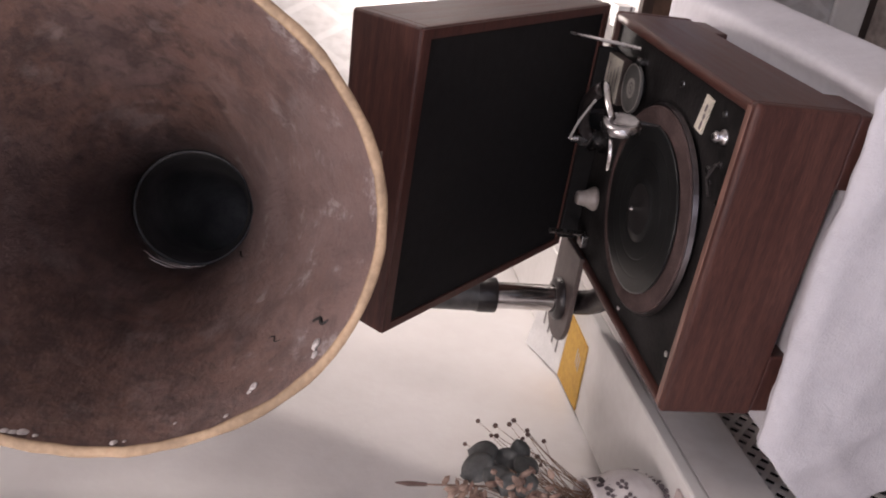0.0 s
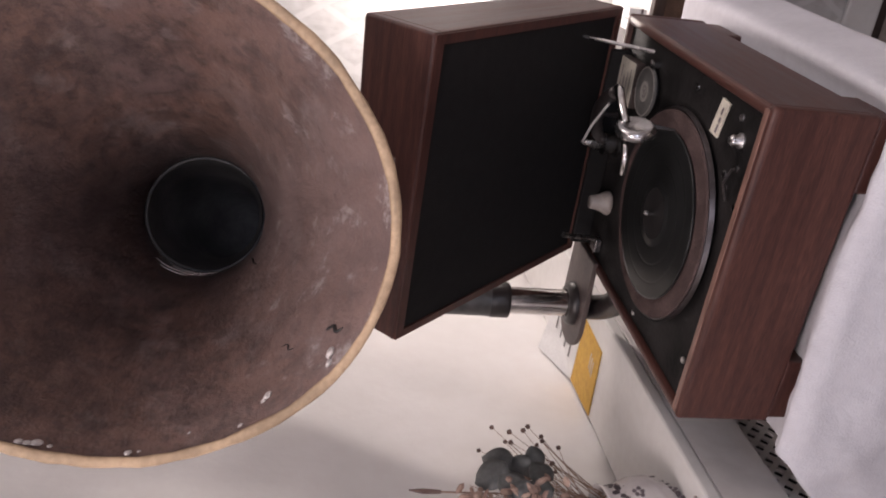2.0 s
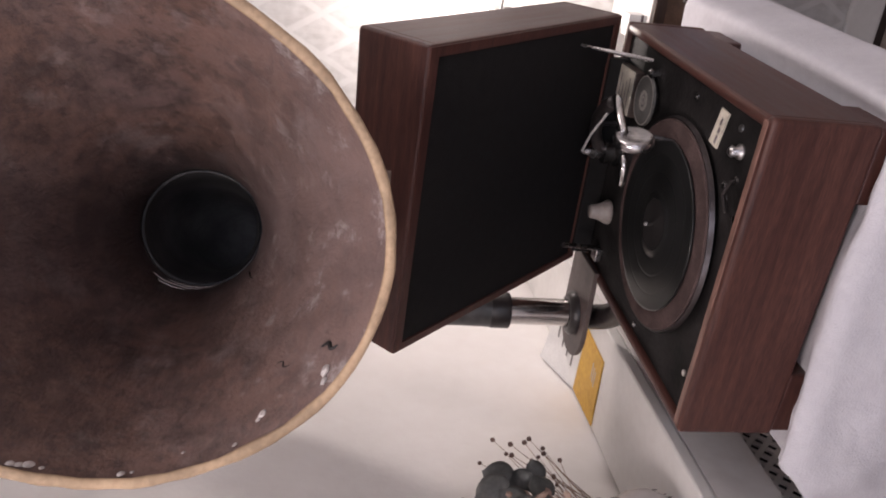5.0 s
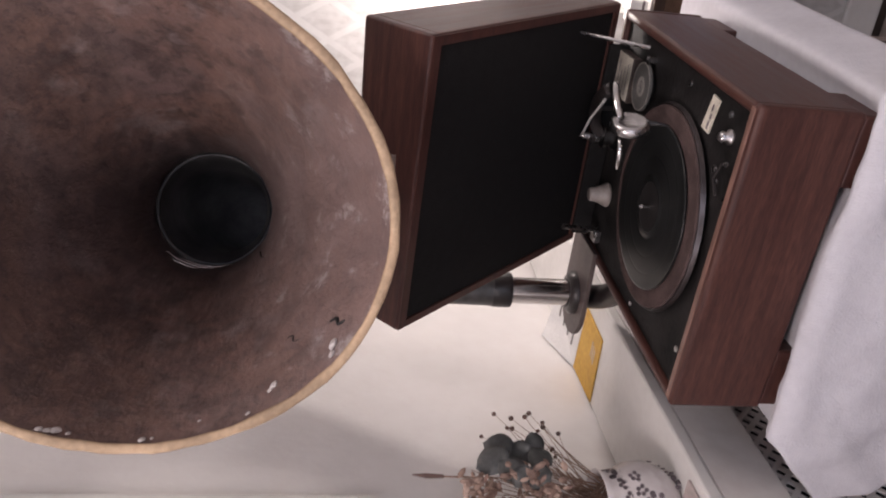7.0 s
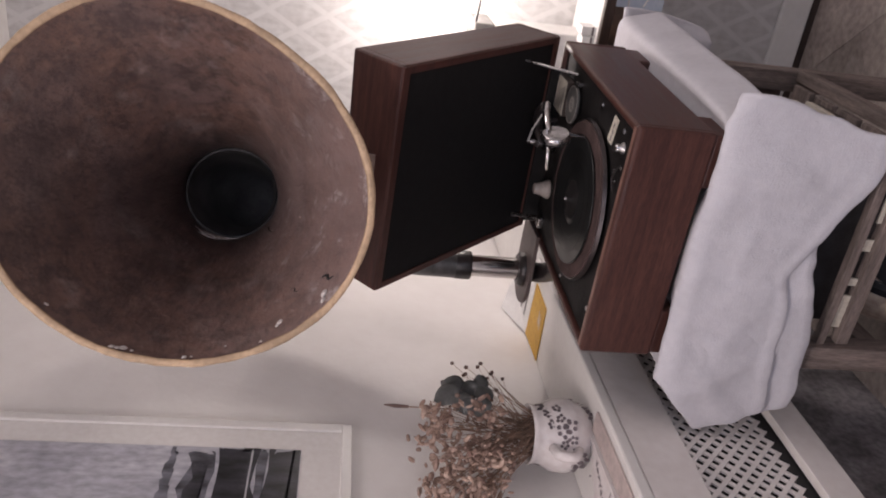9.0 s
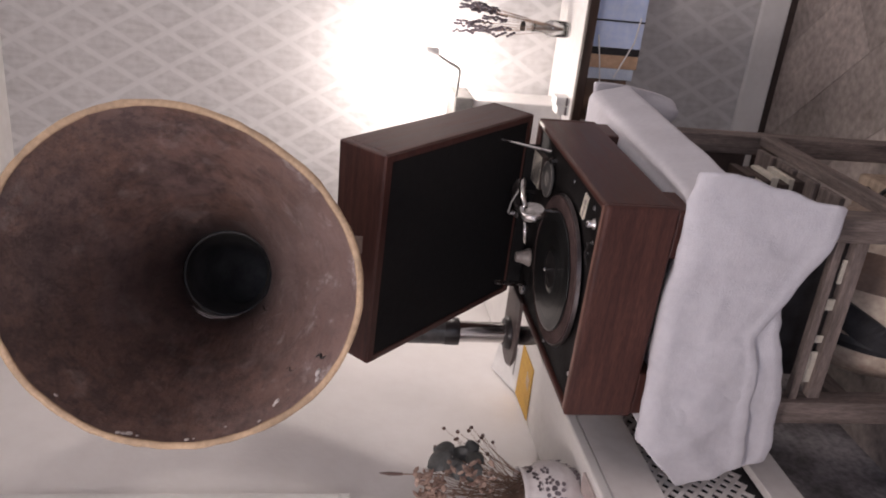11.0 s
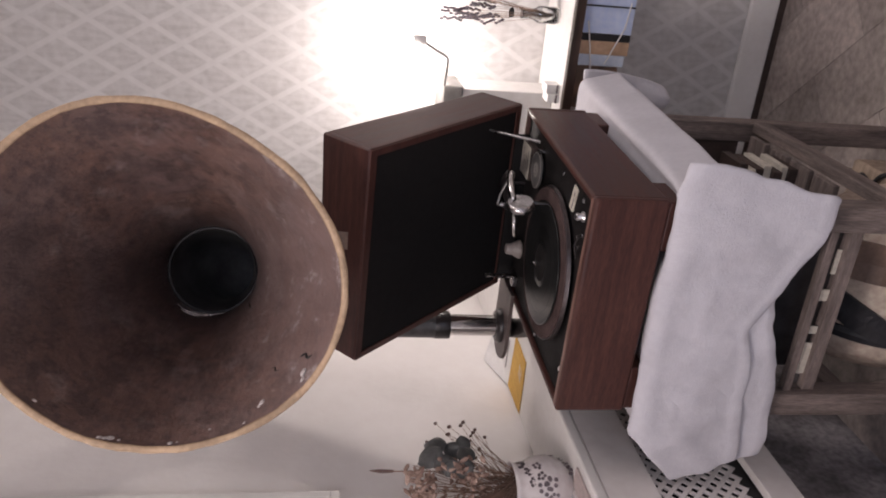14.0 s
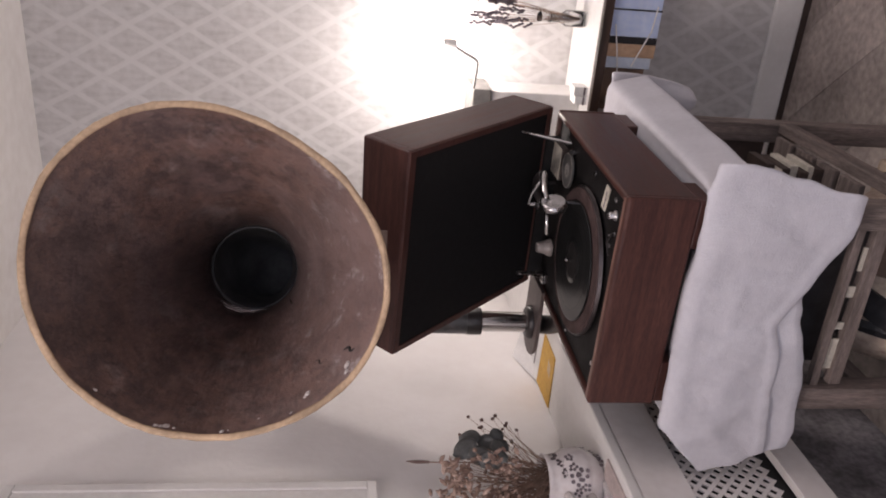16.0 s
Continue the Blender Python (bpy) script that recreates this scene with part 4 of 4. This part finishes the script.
pat = bmesh.new()
for k in range(40):
    a, h = k * 2.39996, 0.010 + 0.104 * ((k * 0.7548) % 1)
    base = Vector((pot_r(h) * math.cos(a), pot_r(h) * math.sin(a), h))
    n = Vector((math.cos(a), math.sin(a), 0.2)).normalized()
    rot = turn_to(n)
    for q in range(5 if k % 3 else 7):
        g = 2 * math.pi * q / 5 + k
        d = (0.0066 if k % 3 else 0.0105) * (0.8 if q % 2 else 1.1)
        s = 0.0036 if k % 3 else 0.0046
        petal = plate([(d * math.cos(g) + s * math.cos(e), d * math.sin(g) + s * math.sin(e)) for e in [2 * math.pi * w / 7 for w in range(7)]], 0.0, 0.0012)
        add(pat, petal, Matrix.Translation(base - n * 0.0003) @ rot)
po = put("floral_print", at(pat, *POT, 0.857), M["motif"], pot, "dark grey flower print")
tagged(po, kind="stuff")
put("pot_handle", tube(smooth_path([(POT[0] + 0.02, POT[1] - 0.064, 0.945), (POT[0] + 0.03, POT[1] - 0.096, 0.940), (POT[0] + 0.03, POT[1] - 0.100, 0.912), (POT[0] + 0.02, POT[1] - 0.070, 0.895)], 5), 0.010, 10), M["ceramic"], pot, smooth=True)

bunch = thing("dried_flowers", (*POT, 0.95), "bunch of dried brown grasses, berries and grey eucalyptus leaves", "dried flowers")
rng = random.Random(7)
stems, fluff, berries = bmesh.new(), bmesh.new(), bmesh.new()


def stalk(bm, a, b, r, sag=0.0, n=5):
    a, b = Vector(a), Vector(b)
    mid = (a + b) / 2 + Vector((0, 0, sag))
    pts = [(a * (1 - t) ** 2 + 2 * mid * t * (1 - t) + b * t * t) for t in [i / n for i in range(n + 1)]]
    add(bm, tube(pts, [r * (1 - 0.5 * i / n) for i in range(n + 1)], 4))
    return pts


def seed(bm, c, r, stretch=1.0, axis=(0, 0, 1)):
    b = bmesh.new()
    bmesh.ops.create_icosphere(b, subdivisions=1, radius=r)
    add(bm, b, Matrix.Translation(c) @ turn_to(axis) @ Matrix.Diagonal((1, 1, stretch, 1)))


for k in range(95):
    tip = (POT[0] + rng.uniform(-0.085, 0.08), POT[1] + rng.uniform(-0.20, 0.035), 1.05 + rng.uniform(0, 0.15))
    pts = stalk(stems, (POT[0] + rng.uniform(-0.035, 0.035), POT[1] + rng.uniform(-0.035, 0.035), 0.965), tip, 0.0012, rng.uniform(0, 0.02))
    d = (pts[-1] - pts[-2]).normalized()
    for q in range(rng.randint(4, 8)):
        c = pts[-1] + Vector((rng.gauss(0, 0.011), rng.gauss(0, 0.011), rng.gauss(0, 0.012)))
        seed(fluff, c, rng.uniform(0.0028, 0.0064), rng.uniform(1.2, 2.8), (rng.uniform(-1, 1), rng.uniform(-1, 1), rng.uniform(0, 1)))
TIPS = []
for k in range(46):
    tip = Vector((POT[0] - 0.03 + rng.uniform(-0.05, 0.05), POT[1] + 0.07 + 0.17 * rng.random() ** 0.8, 1.02 + rng.uniform(-0.01, 0.11)))
    stalk(stems, (POT[0] + rng.uniform(-0.03, 0.03), POT[1] + 0.02 + rng.uniform(-0.03, 0.03), 0.97), tip, 0.0009, 0.01)
    TIPS.append(tip)
tagged(put("dry_grass", stems, M["dry_stem"], bunch), kind="stuff")
tagged(put("dry_blossom", fluff, M["dry_flower"], bunch, "faded dry flower heads"), kind="stuff")
seed(berries, Vector(), 0.0045)
berry = part("berry", berries, M["dry_berry"], bunch)
for k, tip in enumerate(TIPS):
    ob = berry if k == 0 else new("berry", berry.data)
    ob.parent = bunch
    ob.matrix_basis = Matrix.Translation(bunch.matrix_world.inverted() @ tip) @ Matrix.Scale(0.8 + 0.4 * ((k * 0.618) % 1), 4)
for y, zz, rr, tilt in ((1.185, 1.165, 0.030, 20), (1.150, 1.180, 0.034, -15), (1.125, 1.150, 0.030, 40), (1.165, 1.130, 0.027, -40), (1.110, 1.115, 0.028, 10), (1.140, 1.105, 0.026, 60), (1.175, 1.105, 0.022, 75), (1.095, 1.140, 0.022, -60)):
    lf = bmesh.new()
    cols = []
    for i in range(9):
        t = i / 8
        rr_ = rr * 0.80
        wdt = rr_ * 0.92 * math.sin(math.pi * min(1, 0.06 + 0.94 * t)) ** 0.6
        cols.append([((q - 2) / 2 * wdt, 0.006 * ((q - 2) / 2) ** 2 + 0.008 * t * t, rr_ * 2.1 * (t - 0.5)) for q in range(5)])
    lf = loft(cols, False, False)
    lo = put("eucalyptus_leaf", at(lf, POT[0] + 0.062 + rng.uniform(-0.02, 0.02), y - 0.045, zz - 0.028, m=pose(0, 0, 0, rng.uniform(-30, 30), tilt, rng.uniform(20, 80))), M["eucalyptus"], bunch, "grey-green round leaf", True)
    lo.modifiers.new("t", "SOLIDIFY").thickness = 0.0015
put("bud_stalk", tube([(POT[0], 1.10, 1.0), (POT[0] + 0.01, 1.112, 1.13), (POT[0] + 0.012, 1.112, 1.235)], 0.0014, 6), M["dry_stem"], bunch)
put("bud", tube([(POT[0] + 0.012, 1.112, 1.222), (POT[0] + 0.012, 1.113, 1.250), (POT[0] + 0.013, 1.114, 1.272)], [0.003, 0.0042, 0.001], 8), M["dry_berry"], bunch)

tri = thing("printed_triangle", (-0.78, 0.95, 0.857), "triangular ornament with a grey leaf print lying on a pink board", "ornament")
put("board", block(-0.745, -0.700, 0.80, 1.03, 0.8575, 0.862, 0.001), M["pink_board"], tri)
put("triangle", plate([(-0.752, 1.022), (-0.880, 0.870), (-0.752, 0.845)], 0.8575, 0.866), M["ceramic"], tri)
for k in range(16):
    x, y = -0.765 - 0.05 * ((k * 0.618) % 1), 0.87 + 0.105 * ((k * 0.37) % 1)
    put("leaf_mark", at(block(-0.006, 0.006, -0.0015, 0.0015, 0, 0.0005), x, y, 0.8661, m=pose(0, 0, 0, 0, 0, k * 40)), M["motif"], tri)

# ---- framed photograph ----
FY0, FY1, FZ0, FZ1 = 0.50, 1.192, 1.327, 2.13
pic = thing("framed_photograph", (WX0 + 0.01, (FY0 + FY1) / 2, FZ0), "black and white photograph in a wide white frame on the wall", "picture")
for a in ((FY0, FY1, FZ0, FZ0 + 0.022), (FY0, FY1, FZ1 - 0.022, FZ1), (FY0, FY0 + 0.022, FZ0 + 0.0221, FZ1 - 0.0221), (FY1 - 0.022, FY1, FZ0 + 0.0221, FZ1 - 0.0221)):
    put("frame_bar", block(WX0 + 0.001, WX0 + 0.014, *a, 0.002), M["gloss_white"], pic)
put("mount", block(WX0 + 0.001, WX0 + 0.009, FY0 + 0.02, FY1 - 0.02, FZ0 + 0.02, FZ1 - 0.02), M["mount_white"], pic, "off-white card mount")
PY0, PY1, PZ0, PZ1 = 0.583, 1.109, 1.431, 2.04
put("photo", block(WX0 + 0.009, WX0 + 0.0105, PY0, PY1, PZ0, PZ1), M["photo"], pic, "grey photograph of water and dark trunks")
shape_rng = random.Random(3)
for y0, y1, z0, z1, mt in ((0.60, 1.107, 1.4325, 1.497, "photo_dark"), (0.62, 1.106, 1.497, 1.514, "photo_mid"), (0.60, 1.107, 1.514, 1.598, "photo_dark"), (0.62, 1.095, 1.598, 1.650, "photo_mid"), (0.70, 1.060, 1.612, 1.640, "photo_dark"), (0.95, 1.095, 1.672, 1.690, "photo_mid"), (0.72, 1.106, 1.5262, 1.5300, "photo_light"), (0.74, 1.070, 1.5780, 1.5815, "photo_light"), (0.80, 1.075, 1.548, 1.562, "photo_mid")):
    rim = []
    for k in range(40):
        q = k / 40 * 4
        e, f = int(q), q % 1
        y, z = ((y0 + (y1 - y0) * f, z0), (y1, z0 + (z1 - z0) * f), (y1 + (y0 - y1) * f, z1), (y0, z1 + (z0 - z1) * f))[e]
        rim.append((max(PY0, min(PY1 - 0.0005, y + shape_rng.gauss(0, 0.006))), max(PZ0 + 0.001, z + shape_rng.gauss(0, 0.12) * (z1 - z0))))
    sh = plate([(y, z) for y, z in rim], 0, 0.0004)
    lift = 0.0107 + 0.0004 * shape_rng.random()
    bmesh.ops.transform(sh, matrix=Matrix(((0, 0, 1, WX0 + lift), (1, 0, 0, 0), (0, 1, 0, 0), (0, 0, 0, 1))), verts=sh.verts)
    put("photo_shape", sh, M[mt], pic)

# ---- side table with lamp and vase ----
TZ = 0.72
tab = thing("side_table", (0.5, 2.1, FZ), "narrow side table with white top and dark wooden front edge", "table")
put("table_top", block(-0.62, 1.30, 1.972, 2.245, TZ - 0.022, TZ, 0.002), M["white_top"], tab)
put("front_edge", block(-0.62, 1.30, 1.950, 1.9715, TZ - 0.026, TZ + 0.002, 0.003), M["dark_wood"], tab)
for x in (-0.58, 1.22):
    for y in (1.965, 2.20):
        put("leg", block(x, x + 0.04, y, y + 0.04, FZ, TZ - 0.0265, 0.003), M["dark_wood"], tab)

lamp = thing("table_lamp", (-0.15, 2.08, TZ), "small bent-rod table lamp with a glowing globe bulb, lit", "lamp")
put("lamp_base", at(turned([(0.0001, 0), (0.055, 0), (0.055, 0.012), (0.05, 0.016), (0.0001, 0.016)], 32), -0.26, 2.10, TZ), M["gloss_white"], lamp)
put("lamp_rod", tube(smooth_path([(-0.26, 2.10, TZ + 0.01), (-0.26, 2.10, 0.98), (-0.245, 2.09, 1.040), (-0.20, 2.07, 1.046), (-0.11, 2.05, 1.044), (-0.088, 2.05, 1.050), (-0.070, 2.05, 1.085), (-0.052, 2.05, 1.116)], 5), 0.0045, 10), M["rod_grey"], lamp, smooth=True)
put("lamp_socket", at(turned([(0.016, 0), (0.018, 0.01), (0.018, 0.035), (0.0001, 0.036)], 24), -0.052, 2.05, 1.110), M["gloss_white"], lamp, smooth=True)
globe = bmesh.new()
bmesh.ops.create_uvsphere(globe, u_segments=32, v_segments=20, radius=0.058)
go = put("globe_bulb", at(globe, *BULB_AT), M["glow"], lamp, "white glowing globe bulb", True)
go.visible_shadow = False

box = thing("white_box", (-0.26, 2.14, TZ), "white storage box with a grey lid on the side table", "box")
put("box_body", block(-0.40, -0.178, 2.06, 2.20, TZ, 0.99, 0.004), M["white_top"], box)
put("box_lid", block(-0.405, -0.173, 2.055, 2.205, 0.991, 1.048, 0.004), M["dial_grey"], box)
for k, x in enumerate((-0.150, -0.178)):
    c = thing("small_card_box", (x, 2.03, TZ), "small upright white card box", "box", "card boxes")
    put("carton", block(x - 0.012, x + 0.011, 1.995, 2.05, TZ, TZ + 0.040 - 0.006 * k, 0.001), M["paper"], c)
    put("stripe", block(x - 0.0125, x + 0.0115, 1.994, 1.9945, TZ + 0.006, TZ + 0.012), M["motif"], c)

VX, VY = 0.036, 2.12
vase = thing("glass_vase", (VX, VY, TZ), "small clear glass bottle vase", "vase")
put("glass", at(turned([(0.0001, 0.0), (0.022, 0.0), (0.024, 0.01), (0.024, 0.060), (0.013, 0.080), (0.012, 0.105), (0.015, 0.110), (0.012, 0.108), (0.010, 0.08), (0.021, 0.058), (0.021, 0.006), (0.0001, 0.005)], 28), VX, VY, TZ), M["glass"], vase, smooth=True)
lav = thing("lavender_sprigs", (VX, VY, TZ + 0.01), "dried lavender sprigs standing in the glass vase", "dried flowers")
ls, lb = bmesh.new(), bmesh.new()
for k in range(22):
    tip = Vector((VX + rng.uniform(-0.055, 0.06), VY + rng.uniform(-0.05, 0.04), TZ + 0.24 + rng.uniform(-0.02, 0.11)))
    pts = stalk(ls, (VX + rng.uniform(-0.006, 0.006), VY + rng.uniform(-0.006, 0.006), TZ + 0.012), tip, 0.0011)
    d = (pts[-1] - pts[-2]).normalized()
    for q in range(8):
        seed(lb, tip - d * 0.009 * q + Vector((rng.gauss(0, 0.003), rng.gauss(0, 0.003), 0)), 0.0042, 1.6, d)
tagged(put("lavender_stalk", ls, M["dry_stem"], lav), kind="stuff")
tagged(put("lavender_bloom", lb, M["lavender"], lav, "grey-violet dry lavender"), kind="stuff")
put("tie", at(turned([(0.013, 0), (0.0145, 0.004), (0.013, 0.010)], 16), VX, VY, TZ + 0.135), M["black"], lav)

sack = thing("gift_bag", (0.02, 2.0, 0.535), "blue and orange printed paper bag with cord handles under the table", "bag")
for x0, x1, z0, z1, mt, nm in ((0.012, 0.24, 0.537, 0.690, "sky_blue", "blue_panel"), (-0.008, 0.0115, 0.537, 0.690, "black", "dark_band"), (-0.046, -0.0085, 0.537, 0.690, "orange_wood", "orange_panel"), (-0.078, -0.0465, 0.545, 0.690, "pale_blue", "pale_panel"), (-0.20, -0.0785, 0.56, 0.690, "brown_print", "brown_panel")):
    put(nm, block(x0, x1, 2.0, 2.06, z0, z1, 0.0015), M[mt], sack)
put("cord_handle", tube([(0.045, 1.995, 0.668), (-0.02, 1.990, 0.655), (-0.10, 1.993, 0.640)], 0.0022, 6), M["paper"], sack)
put("cord_handle", tube([(0.10, 1.995, 0.552), (0.03, 1.990, 0.562), (-0.07, 1.990, 0.605)], 0.0022, 6), M["paper"], sack)
put("cross_bar", block(0.085, 0.089, 1.996, 1.999, 0.537, 0.690), M["black"], sack)

# ---- floor slabs, laid diagonally ----
def clipped(poly, axis, limit, keep_less):
    out = []
    for p, q in zip(poly, poly[1:] + poly[:1]):
        a, b = (limit - p[axis], limit - q[axis]) if keep_less else (p[axis] - limit, q[axis] - limit)
        if a >= 0:
            out.append(p)
        if (a > 0 > b) or (a < 0 < b):
            k = a / (a - b)
            out.append((p[0] + (q[0] - p[0]) * k, p[1] + (q[1] - p[1]) * k))
    return out


SLAB_W, SLAB_L, JOINT = 0.225, 0.45, 0.0008
ca, sa = math.cos(radians(-49)), math.sin(radians(-49))
for i in range(-16, 17):
    for j in range(-9, 10):
        u0, v0 = j * SLAB_L + (0.5 * SLAB_L if i % 2 else 0), i * SLAB_W
        poly = [(0.9 + u * ca - v * sa, -0.15 + u * sa + v * ca) for u, v in ((u0 + JOINT, v0 + JOINT), (u0 + SLAB_L - JOINT, v0 + JOINT), (u0 + SLAB_L - JOINT, v0 + SLAB_W - JOINT), (u0 + JOINT, v0 + SLAB_W - JOINT))]
        for axis, limit, less in ((0, WX0, False), (0, WX1, True), (1, WY0, False), (1, WY1 - 0.001, True)):
            poly = clipped(poly, axis, limit, less)
        if len(poly) > 2 and abs(sum(p[0] * q[1] - q[0] * p[1] for p, q in zip(poly, poly[1:] + poly[:1]))) > 0.004:
            part("stone_slab", plate(poly, FZ - 0.0058, FZ), M["floor"], floor)
